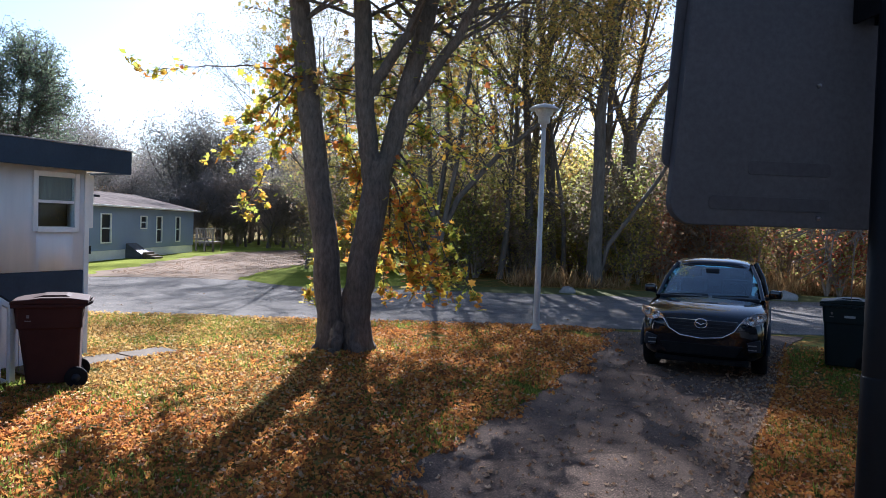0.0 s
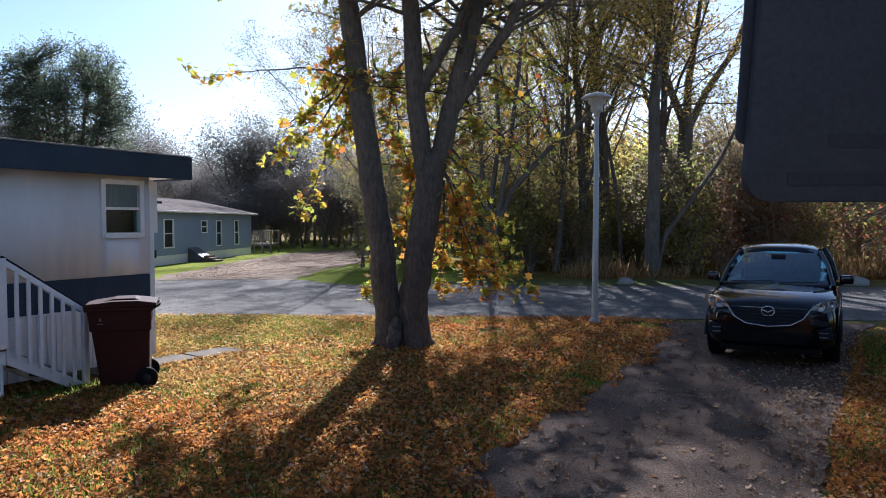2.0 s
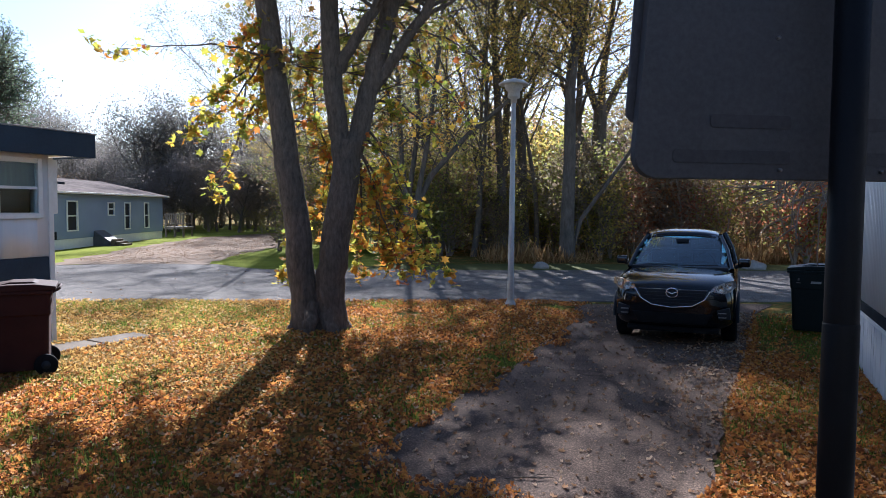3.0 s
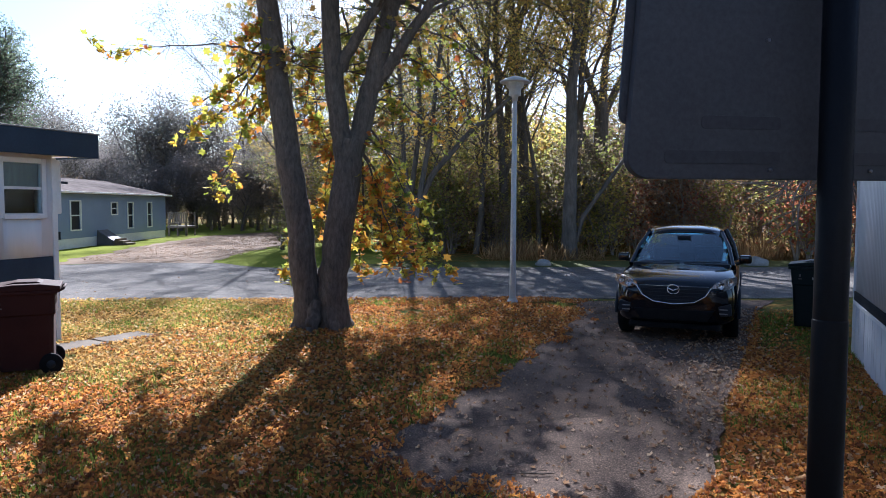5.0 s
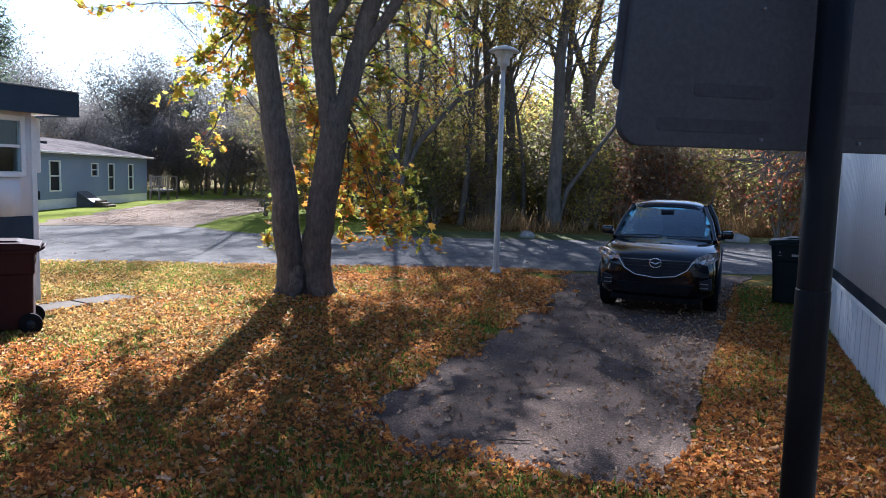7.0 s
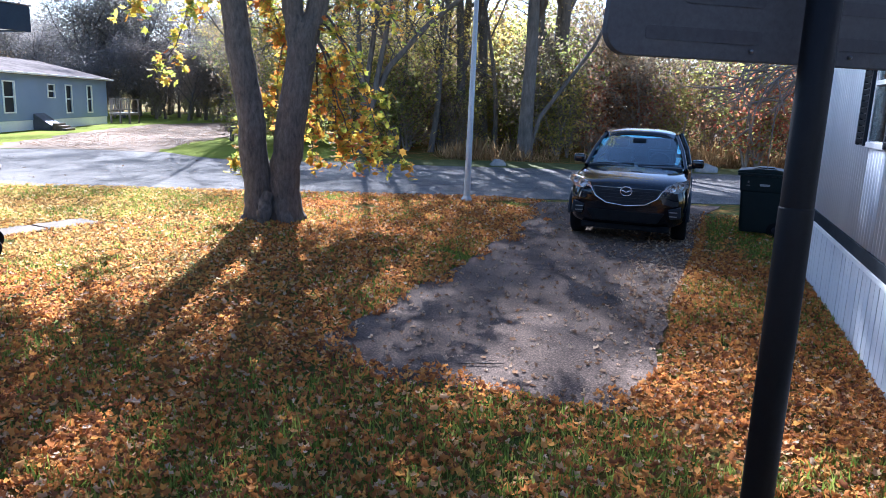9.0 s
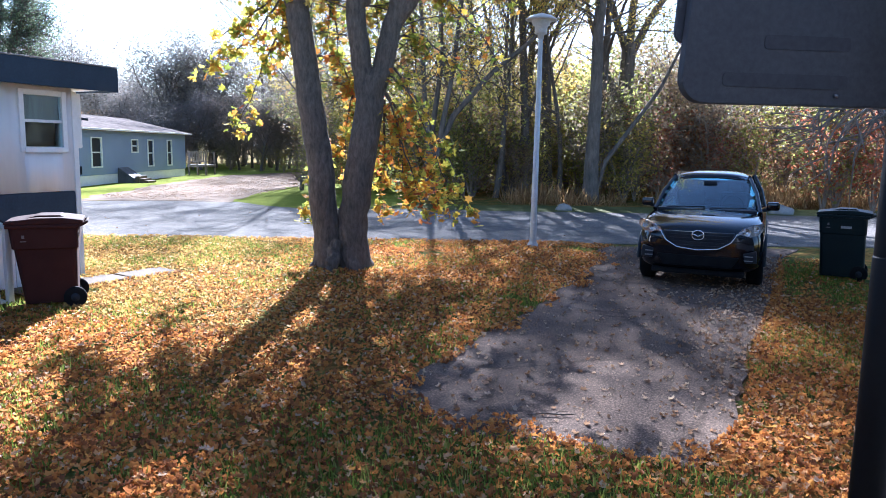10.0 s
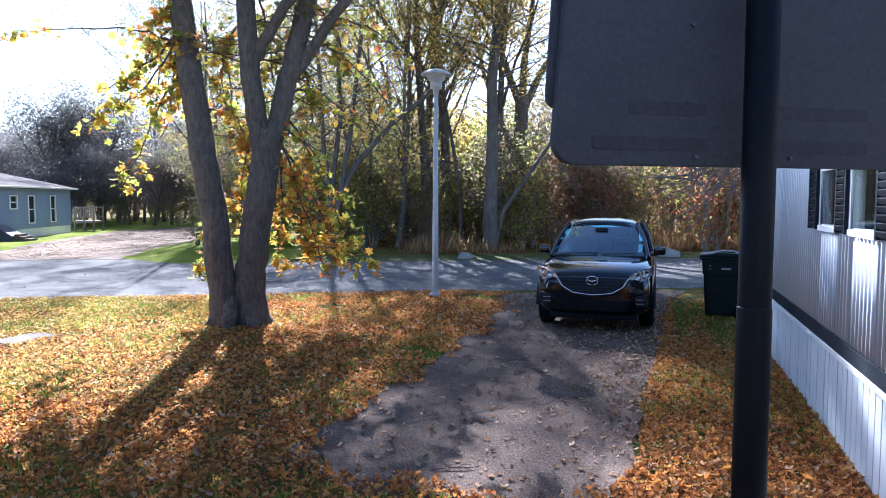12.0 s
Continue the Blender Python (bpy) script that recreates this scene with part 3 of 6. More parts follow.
def left_home():
    x, ye, yb = -8.97, 6.70, -9.0
    h = thing("mobile_home", "white mobile home with navy band and fascia", "house")
    part("wall", wall_with_hole(x, yb, ye, 1.255, 2.70, [(5.93, 6.50, 1.88, 2.57)], 1, 0.2025, 0.006), WHITE_SIDING, h, "streaked white metal siding")
    part("band", box(x - 0.05, yb, 0.83, x + 0.012, ye - 0.03, 1.25, 0.004), NAVY_BAND, h, "navy lower band")
    part("end_wall", box(x - 4.0, ye - 0.05, 0.0, x - 0.09, ye, 2.70, 0.004), WHITE_SIDING, h)
    part("back_wall", box(x - 4.05, yb, 0.0, x - 4.0, ye, 2.7), WHITE_SIDING, h)
    part("near_wall", box(x - 4.0, yb - 0.05, 0.0, x, yb, 2.7), WHITE_SIDING, h)
    part("corner_trim", box(x - 0.02, ye - 0.028, 0.02, x + 0.028, ye + 0.05, 2.66, 0.006), WHITE_PAINT, h, "white corner trim")
    part("bay_window", box(x - 1.6, ye + 0.002, 1.86, x - 0.03, ye + 0.17, 2.64, 0.02), WHITE_PAINT, h, "white projecting end window")
    part("bay_base", box(x - 1.6, ye + 0.002, 0.02, x - 0.05, ye + 0.06, 1.855, 0.01), WHITE_PAINT, h)
    part("meter_box", box(x - 0.03, ye + 0.062, 1.48, x - 0.01, ye + 0.12, 1.60, 0.006), DARK_TRIM, h)
    part("floor_slab", box(x - 3.98, yb + 0.02, 0.78, x - 0.1, ye - 0.06, 0.82), ROOM, h)
    r = part("roof", box(x - 4.3, yb - 0.3, 2.94, x + 0.34, ye + 0.47, 3.0, 0.01), ROOF_METAL, h, "flat weathered roof")
    part("fascia", box(x + 0.34, yb - 0.3, 2.675, x + 0.37, ye + 0.49, 3.015, 0.005), NAVY_BAND, r, "navy fascia board")
    part("end_fascia", box(x - 4.3, ye + 0.47, 2.675, x + 0.338, ye + 0.50, 3.015, 0.005), NAVY_BAND, r, "navy fascia board")
    part("roof_edge", box(x + 0.325, yb - 0.3, 3.017, x + 0.385, ye + 0.51, 3.035, 0.005), ROOF_METAL, r, "rusted metal drip edge")
    part("soffit", box(x - 4.2, yb - 0.25, 2.702, x + 0.337, ye + 0.467, 2.715), WHITE_PAINT, r)
    window_unit(h, x + 0.008, 5.93, 6.50, 1.88, 2.57, 1)
    pl = box(-0.012, 0.004, 0.0, 0.012, 0.126, 0.80, 0.004)
    me = bpy.data.meshes.new("skirting_board")
    pl.to_mesh(me)
    pl.free()
    me.materials.append(WHITE_PAINT)
    y = 1.0
    while y < ye - 0.14:
        ob = link("skirting_board", me, None, h)
        ob.location = (x + 0.02, y, 0.0)
        y += 0.13
    part("skirting_cap", box(x - 0.01, yb, 0.802, x + 0.045, ye - 0.03, 0.828, 0.004), WHITE_PAINT, h)
    part("skirting_rest", box(x - 0.02, yb, 0.0, x + 0.01, 0.99, 0.80), WHITE_PAINT, h)
    return h


def porch():
    """Wooden porch deck with stairs that run down beside the home."""
    d = thing("porch_deck", "weathered white wooden porch with stairs and balusters", "porch")
    xo, xi, y1 = -8.18, -8.90, 4.05
    for i in range(10):
        part("deck_board", box(xi, y1 - 0.145 * (i + 1) + 0.006, 0.56, xo + 0.03, y1 - 0.145 * i, 0.59, 0.005), TREATED_WOOD, d)
    part("rim_joist", box(xo - 0.02, y1 - 1.5, 0.40, xo + 0.02, y1, 0.558, 0.005), WHITE_PAINT, d)
    part("end_joist", box(xi, y1 - 0.035, 0.40, xo - 0.022, y1, 0.557, 0.005), WHITE_PAINT, d)
    for y in (y1 - 0.10, y1 - 1.45):
        part("post", box(xo - 0.085, y, 0.0, xo - 0.022, y + 0.09, 0.398, 0.008), WHITE_PAINT, d)
        part("rail_post", box(xo + 0.0, y, 0.592, xo + 0.09, y + 0.09, 1.62, 0.008), WHITE_PAINT, d)
    part("top_rail", box(xo + 0.0, y1 - 1.35, 1.56, xo + 0.05, y1 - 0.102, 1.61, 0.006), WHITE_PAINT, d)
    for i in range(9):
        part("baluster", box(xo + 0.005, y1 - 0.24 - 0.13 * i, 0.592, xo + 0.042, y1 - 0.20 - 0.13 * i, 1.558, 0.004), WHITE_PAINT, d)
    # stair flight
    run, y2 = 0.98, 5.03
    slope = math.atan2(0.70, run)
    for dx in (-0.62, 0.0):
        bm = prism([(0, 0.40), (0, 0.57), (run, 0.0 - 0.0), (run - 0.25, 0.0)], 0, 0.04, 0.004)
        part("stringer", bm, WHITE_PAINT, d, m=Matrix.Translation((xo + dx + 0.04, y1 + 0.002, 0.0)) @ pose(0, 0, 0, 0, 0, 90))
    for i in range(3):
        part("tread", box(xo - 0.58, y1 + 0.06 + 0.28 * i, 0.40 - 0.15 * i, xo - 0.002, y1 + 0.32 + 0.28 * i, 0.435 - 0.15 * i, 0.006), TREATED_WOOD, d)
    line = lambda f: (xo + 0.06, y1 + f * run, 1.55 - 0.66 * f)
    for nm, dx, dz, mat, rr in (("stair_rail", 0.0, 0.0, WHITE_PAINT, 0.032), ("handrail", -0.05, 0.06, DARK_TRIM, 0.022)):
        p0, p1 = Vector(line(-0.03)) + Vector((dx, 0, dz)), Vector(line(1.05)) + Vector((dx, 0, dz))
        part(nm, box(-rr, 0, -rr, rr, (p1 - p0).length, rr, 0.006), mat, d, m=Matrix.Translation(p0) @ pose(0, 0, 0, -math.degrees(math.atan2(0.66, run)), 0, 0))
    for i in range(7):
        f = 0.09 + 0.142 * i
        x, y, z = line(f)
        z0 = max(0.02, 0.52 - 0.57 * f)
        part("stair_baluster", box(xo + 0.082, y - 0.02, z0, xo + 0.115, y + 0.02, z - 0.01, 0.004), WHITE_PAINT, d)
    part("newel", box(xo + 0.03, y2 - 0.06, 0.0, xo + 0.10, y2 + 0.01, 0.93, 0.006), WHITE_PAINT, d)
    return d


left_home()
porch()


# ---------- right home ----------
def shutter(parent, y0, y1, z0, z1, x):
    s = part("shutter", box(x - 0.038, y0, z0, x - 0.002, y0 + 0.045, z1, 0.003), DARK_TRIM, parent, "black louvred shutter")
    part("stile", box(x - 0.038, y1 - 0.045, z0, x - 0.006, y1, z1, 0.003), DARK_TRIM, s)
    part("backing", box(x - 0.012, y0 + 0.046, z0 + 0.002, x - 0.007, y1 - 0.046, z1 - 0.002), BLACK_PLASTIC, s)
    slat = bpy.data.meshes.new("slat")
    b = box(-0.010, y0 + 0.047, -0.022, 0.010, y1 - 0.047, 0.022, 0.003)
    b.to_mesh(slat)
    b.free()
    slat.materials.append(DARK_TRIM)
    z = z0 + 0.04
    while z < z1 - 0.03:
        ob = link("slat", slat, None, s)
        ob.matrix_basis = pose(x - 0.028, 0, z, 0, -24, 0)
        z += 0.055
    return s


def right_home():
    x, ye, yb = 1.64, 10.3, -9.0
    h = thing("mobile_home", "pale grey ribbed metal mobile home with dark stripe", "house")
    holes = [(6.02, 6.62, 1.76, 2.75), (4.88, 5.56, 1.76, 2.75), (2.4, 3.1, 1.76, 2.75)]
    part("wall", wall_with_hole(x, yb, ye, 0.86, 3.05, holes, -1, 0.100, 0.012), GREY_SIDING, h, "ribbed pale grey metal siding")
    part("stripe", box(x - 0.022, yb, 0.735, x + 0.04, ye, 0.855, 0.004), DARK_TRIM, h, "dark rub strip")
    part("ledge", box(x - 0.034, yb, 0.69, x + 0.04, ye, 0.733, 0.006), WHITE_PAINT, h, "white ledge")
    part("end_wall", box(x + 0.082, ye - 0.05, 0.0, x + 4.2, ye, 3.05), GREY_SIDING, h)
    part("near_wall", box(x, yb - 0.05, 0.0, x + 4.2, yb, 3.05), GREY_SIDING, h)
    part("back_wall", box(x + 4.2, yb, 0.0, x + 4.25, ye, 3.05), GREY_SIDING, h)
    part("corner_trim", box(x - 0.03, ye - 0.002, 0.0, x + 0.07, ye + 0.03, 3.05, 0.005), WHITE_PAINT, h)
    part("roof", box(x - 0.12, yb - 0.1, 3.052, x + 4.4, ye + 0.1, 3.14, 0.02), ROOF_METAL, h)
    part("floor_slab", box(x + 0.1, yb + 0.02, 0.6, x + 4.18, ye - 0.06, 0.66), ROOM, h)
    for i, (a, b, c, d) in enumerate(holes):
        window_unit(h, x - 0.014, a, b, c, d, -1, 0.05, proud=0.012)
        if i != 1:
            shutter(h, b + 0.06, b + 0.40, c - 0.05, d + 0.05, x - 0.014)
        if i != 2:
            shutter(h, a - 0.40, a - 0.06, c - 0.05, d + 0.05, x - 0.014)
    b = box(-0.012, 0.006, 0.0, 0.012, 0.144, 0.688, 0.005)
    me = bpy.data.meshes.new("skirting_panel")
    b.to_mesh(me)
    b.free()
    me.materials.append(GREY_SIDING)
    y = 1.0
    while y < ye - 0.15:
        link("skirting_panel", me, None, h).location = (x - 0.006 + 0.004 * random.random(), y, 0.0)
        y += 0.15
    part("skirting_rest", box(x, yb, 0.0, x + 0.02, 0.99, 0.69), GREY_SIDING, h)
    part("skirting_back", box(x + 0.03, 0.99, 0.0, x + 0.04, ye, 0.69), GREY_SIDING, h)


right_home()


# ---------- blue house across the road ----------
def blue_house():
    # local: x along the front wall from the road end, y into the house
    L, D = 21.0, 7.6
    h = thing("house", "blue-grey single-storey house with grey shingle roof", "house", pose(-33.14 + 0.4095 * L, 34.1 - 0.9123 * L, 0, 0, 0, 114.2))
    wins = [(2.36, 2.98, 0.76, 2.14), (5.10, 5.78, 0.77, 2.12), (7.14, 7.84, 1.53, 2.11), (11.21, 12.15, 0.86, 2.16), (16.0, 16.9, 0.86, 2.16)]
    wins = [(L - b, L - a, c, d) for a, b, c, d in wins]
    # front faces local -y
    cuts = sorted({0.0, L, *[w[0] for w in wins], *[w[1] for w in wins]})
    bm = bmesh.new()
    for a, b in zip(cuts, cuts[1:]):
        hit = [w for w in wins if abs(w[0] - a) < 1e-6]
        for z0, z1 in ([(0.46, hit[0][2]), (hit[0][3], 2.55)] if hit else [(0.46, 2.55)]):
            box(a, -0.1, z0, b, 0.0, z1, 0, bm)
    part("wall", bm, BLUE_SIDING, h, "blue-grey lap siding")
    part("end_wall", prism([(0.0, 0.46), (0.0, 2.55), (D / 2, 3.36), (D, 2.55), (D, 0.46)], 0, 0.1), BLUE_SIDING, h, m=pose(0.1, 0.002, 0, 0, 0, 90))
    part("end_wall", prism([(0.0, 0.46), (0.0, 2.55), (D / 2, 3.36), (D, 2.55), (D, 0.46)], 0, 0.1), BLUE_SIDING, h, m=pose(L, 0.002, 0, 0, 0, 90))
    part("back_wall", box(0, D - 0.1, 0.46, L, D, 2.55), BLUE_SIDING, h)
    part("foundation", box(0.03, -0.07, 0, L - 0.03, -0.02, 0.46, 0.01), VINYL, h, "pale vinyl skirting")
    part("foundation", box(L - 0.04, 0.0, 0, L - 0.01, D, 0.46, 0.01), VINYL, h)
    part("roof", prism([(-0.35, 2.50), (-0.35, 2.62), (D / 2, 3.50), (D + 0.35, 2.62), (D + 0.35, 2.50), (D / 2, 3.38)], 0, L + 0.8), SHINGLE, h, "grey asphalt shingle roof", m=pose(L + 0.4, 0, 0, 0, 0, 90))
    part("gutter", box(-0.4, -0.40, 2.53, L + 0.4, -0.352, 2.62, 0.01), WHITE_PAINT, h, "white gutter")
    for x, y in ((L - 8.2, 3.0), (L - 9.6, 3.0), (L - 11.2, 3.0), (L - 13.0, 3.0), (L - 9.2, 1.6)):
        z = 2.69 + 0.212 * y
        part("vent", box(x, y, z - 0.02, x + 0.42, y + 0.3, z + 0.13, 0.02), DARK_TRIM, h)
    for a, b, c, d in wins:
        w = part("window", box(a - 0.06, -0.15, c - 0.06, a, -0.061, d + 0.06, 0.01), VINYL, h, "white window casing")
        part("jamb", box(b, -0.15, c - 0.06, b + 0.06, -0.061, d + 0.06, 0.01), VINYL, w)
        part("head", box(a, -0.15, d, b, -0.061, d + 0.06, 0.01), VINYL, w)
        part("sill", box(a, -0.15, c - 0.06, b, -0.061, c, 0.01), VINYL, w)
        part("meeting_rail", box(a, -0.10, (c + d) / 2 - 0.03, b, -0.07, (c + d) / 2 + 0.03, 0.005), VINYL, w)
        part("pane", box(a, -0.06, c, b, -0.055, d), FAR_GLASS, w).visible_shadow = False
        # interior shade put in as a near-black sheet behind the pane
        part("room_shade_sheet", box(a - 0.5, 0.2, c - 0.2, b + 0.5, 0.21, d + 0.2), ROOM, w)
    return h


def far_deck():
    d = thing("wooden_deck", "raised wooden deck with railing beside the blue house", "deck", Matrix.Translation((-34.05, 35.3, 0)) @ pose(0, 0, 0, 0, 0, 18))
    part("platform", box(0, 0, 0.52, 1.3, 1.5, 0.66, 0.01), TREATED_WOOD, d)
    for x in (0.03, 0.60, 1.17):
        for y in (0.05, 1.38):
            part("post", box(x, y, 0, x + 0.1, y + 0.1, 0.518, 0.01), TREATED_WOOD, d)
            part("rail_post", box(x, y, 0.662, x + 0.09, y + 0.09, 1.5, 0.01), TREATED_WOOD, d)
    for y in (0.03, 1.40):
        for z in (0.82, 1.44):
            part("rail", box(0, y, z, 1.3, y + 0.05, z + 0.06, 0.006), TREATED_WOOD, d)
    for i in range(7):
        part("baluster", box(0.15 + 0.15 * i, 0.04, 0.883, 0.23 + 0.15 * i, 0.075, 1.438), TREATED_WOOD, d)


def far_steps():
    d = thing("entry_steps", "dark covered entry steps at the blue house wall", "steps", Matrix.Translation((-29.65, 25.25, 0)) @ pose(0, 0, 0, 0, 0, 24))
    part("hatch", prism([(0, 0), (0, 0.75), (0.5, 0.78), (1.3, 0.25), (1.3, 0)], 0, 1.2, 0.03), TARP, d, "dark sloping cover")
    for i in range(3):
        part("step", box(1.32 + 0.22 * i, 0.1, 0, 1.52 + 0.22 * i, 1.1, 0.34 - 0.11 * i, 0.02), CONCRETE, d)


blue_house()
far_deck()
far_steps()


# ---------- lamp post ----------
def lamp_post():
    p = thing("lamp_post", "grey metal lamp post with round cap lantern", "street lamp", pose(-4.10, 13.32, 0, 0, 0.25, 0))
    part("base", lathe([(0.0, 0.0), (0.11, 0.0), (0.11, 0.06), (0.085, 0.10), (0.078, 0.12)]), LAMP_PAINT, p)
    part("pole", lathe([(0.068, 0.10), (0.062, 0.9), (0.043, 4.14), (0.0, 4.14)]), LAMP_PAINT, p)
    part("collar", lathe([(0.0, 4.10), (0.062, 4.10), (0.062, 4.18), (0.12, 4.20), (0.125, 4.23)]), LAMP_PAINT, p)
    part("globe", lathe([(0.118, 4.22), (0.125, 4.34), (0.165, 4.36), (0.19, 4.46)]), LAMP_PAINT, p, "ribbed pale lantern body")
    part("cap", lathe([(0.0, 4.455), (0.30, 4.455), (0.305, 4.475), (0.22, 4.53), (0.12, 4.565), (0.05, 4.58), (0.0, 4.60)]), LAMP_PAINT, p, "wide shallow metal cap")


lamp_post()


# ---------- wheeled bins ----------
def wheeled_bin(label, m, body_mat, w=0.60, d=0.62, h=0.98, foot=0.78, plate=False):
    """Cart: x across, -x the lid's front, +x the handle and wheels."""
    b = thing("wheeled_bin", label, "trash bin", m)
    bm = bmesh.new()
    levels = [(0.06, foot), (0.10, foot + 0.02), (0.70 * h, max(0.93, foot + 0.04)), (0.72 * h, 0.99), (0.80 * h, 1.0), (h - 0.03, 1.02), (h, 1.05)]
    rows = []
    for z, k in levels:
        hx, hy, c = d / 2 * k, w / 2 * k, 0.05
        sh = 0.05 * (1 - z / h)
        ring = []
        for sx, sy in ((1, 1), (-1, 1), (-1, -1), (1, -1)):
            for i in range(4):
                a = math.atan2(sy, sx) - math.pi / 4 + i * math.pi / 6
                ring.append(bm.verts.new((sx * (hx - c) + c * math.cos(a) + sh, sy * (hy - c) + c * math.sin(a), z)))
        rows.append(ring)
    n = len(rows[0])
    for r0, r1 in zip(rows, rows[1:]):
        for i in range(n):
            bm.faces.new((r0[i], r0[(i + 1) % n], r1[(i + 1) % n], r1[i]))
    bm.faces.new(rows[0][::-1])
    part("body", bm, body_mat, b)
    part("rim", box(-d / 2 - 0.035, -w / 2 - 0.03, h - 0.045, d / 2 + 0.035, w / 2 + 0.03, h - 0.002, 0.012), body_mat, b)
    lid = part("lid", prism([(-d / 2 - 0.05, h), (-d / 2 - 0.03, h + 0.035), (-d * 0.1, h + 0.075), (d * 0.3, h + 0.075), (d / 2 + 0.07, h + 0.045), (d / 2 + 0.07, h)], -w / 2 - 0.03, w / 2 + 0.03, 0.012), body_mat, b)
    part("lid_panel", prism([(-d * 0.32, h + 0.05), (-d * 0.08, h + 0.095), (d * 0.25, h + 0.095), (d * 0.36, h + 0.06)], -w * 0.32, w * 0.32, 0.010), body_mat, lid)
    part("handle", tubes("handle", [([(d / 2 + 0.03, -w * 0.4, h - 0.03), (d / 2 + 0.10, -w * 0.38, h + 0.01), (d / 2 + 0.10, w * 0.38, h + 0.01), (d / 2 + 0.03, w * 0.4, h - 0.03)], [0.016] * 4, 8)]), body_mat, b)
    part("axle", tubes("axle", [([(d / 2 - 0.05, -w / 2, 0.12), (d / 2 - 0.05, w / 2, 0.12)], [0.014] * 2, 8)]), BLACK_METAL, b)
    for s in (-1, 1):
        wh = part("wheel", lathe([(0.0, -0.028), (0.10, -0.028), (0.125, -0.018), (0.125, 0.018), (0.10, 0.028), (0.0, 0.028)]), RUBBER, b, m=Matrix.Translation((d / 2 - 0.05, s * (w / 2 - 0.01), 0.125)) @ pose(0, 0, 0, 90, 0, 0))
        part("hub", lathe([(0.0, -0.034), (0.05, -0.034), (0.05, 0.034), (0.0, 0.034)], 12), BLACK_PLASTIC, wh)
    part("mark", box(-d * 0.34, -w / 2 - 0.012, h * 0.80, -d * 0.25, -w / 2 - 0.004, h * 0.81), LABEL_GREY, b, "faded printed mark")
    part("mark", box(-d * 0.315, -w / 2 - 0.012, h * 0.84, -d * 0.275, -w / 2 - 0.004, h * 0.875), LABEL_GREY, b, "faded printed mark")
    if plate:
        part("plate", box(-0.02, -w / 2 - 0.016, h * 0.80, 0.13, -w / 2 - 0.008, h * 0.835, 0.002), LABEL_PALE, b, "pale sticker with worn print")
    return b


wheeled_bin("brown plastic wheeled trash bin beside the porch stairs", pose(-7.68, 5.20, 0, 0, 0, 48), BROWN_PLASTIC, 0.62, 0.70, 1.0)
wheeled_bin("dark green plastic wheeled bin on the grass", pose(1.30, 12.35, 0, 0, 0, -6), GREEN_PLASTIC, 0.58, 0.66, 1.03, 0.92, True)


# ---------- basketball hoop seen from behind ----------
def hoop():
    h = thing("basketball_hoop", "black basketball hoop pole and backboard from behind", "basketball hoop", pose(0.42, 1.31, 0, 0, 0, 32))
    part("lower_pole", lathe([(0.0, 0.0), (0.0425, 0.0), (0.0425, 1.70), (0.041, 1.705), (0.0, 1.71)]), BLACK_METAL, h, "black painted steel pole")
    part("upper_pole", lathe([(0.0405, 1.69), (0.0405, 2.72), (0.0, 2.72)]), BLACK_METAL, h)
    # board: local x along it, y in front of the pole
    def ring(x0, x1, z0, z1, c, taper):
        out = []
        for sx, sz, a0 in ((1, 0, 270), (1, 1, 0), (0, 1, 90), (0, 0, 180)):
            for i in range(7):
                a = radians(a0 + 15 * i)
                z = (z1 - c if sz else z0 + c) + c * math.sin(a)
                k = taper * (z - z0)
                x = (x1 - c - k if sx else x0 + c + k) + c * math.cos(a)
                out.append((x, z))
        return out
    b = part("backboard", prism(ring(-0.505, 0.585, 2.06, 2.86, 0.065, 0.075), 0.115, 0.145, 0.004), BOARD, h, "black moulded backboard rear")
    part("edge_lip", prism(ring(-0.512, 0.592, 2.20, 2.87, 0.03, 0.06), 0.146, 0.158, 0.003), BOARD, b)
    for z, x0 in ((2.10, -0.40), (2.19, -0.30)):
        part("rib", prism(ring(x0, -0.075, z, z + 0.034, 0.010, 0.0), 0.1125, 0.1145, 0.0008), BOARD_RIB, b)
        part("rib", prism(ring(0.085, 0.45, z, z + 0.034, 0.010, 0.0), 0.1125, 0.1145, 0.0008), BOARD_RIB, b)
    for s in (-1, 1):
        part("bracket", box(s * 0.030 - 0.005, 0.0, 2.58, s * 0.030 + 0.005, 0.113, 2.66, 0.003), BLACK_METAL, h)
    for x, z in ((-0.105, 2.085), (-0.12, 2.42), (0.19, 2.085)):
        part("bolt", lathe([(0.0, 0.0), (0.005, 0.0), (0.005, 0.008), (0.0, 0.010)], 8), ALLOY, b, m=Matrix.Translation((x, 0.114, z)) @ pose(0, 0, 0, 90, 0, 0))


hoop()


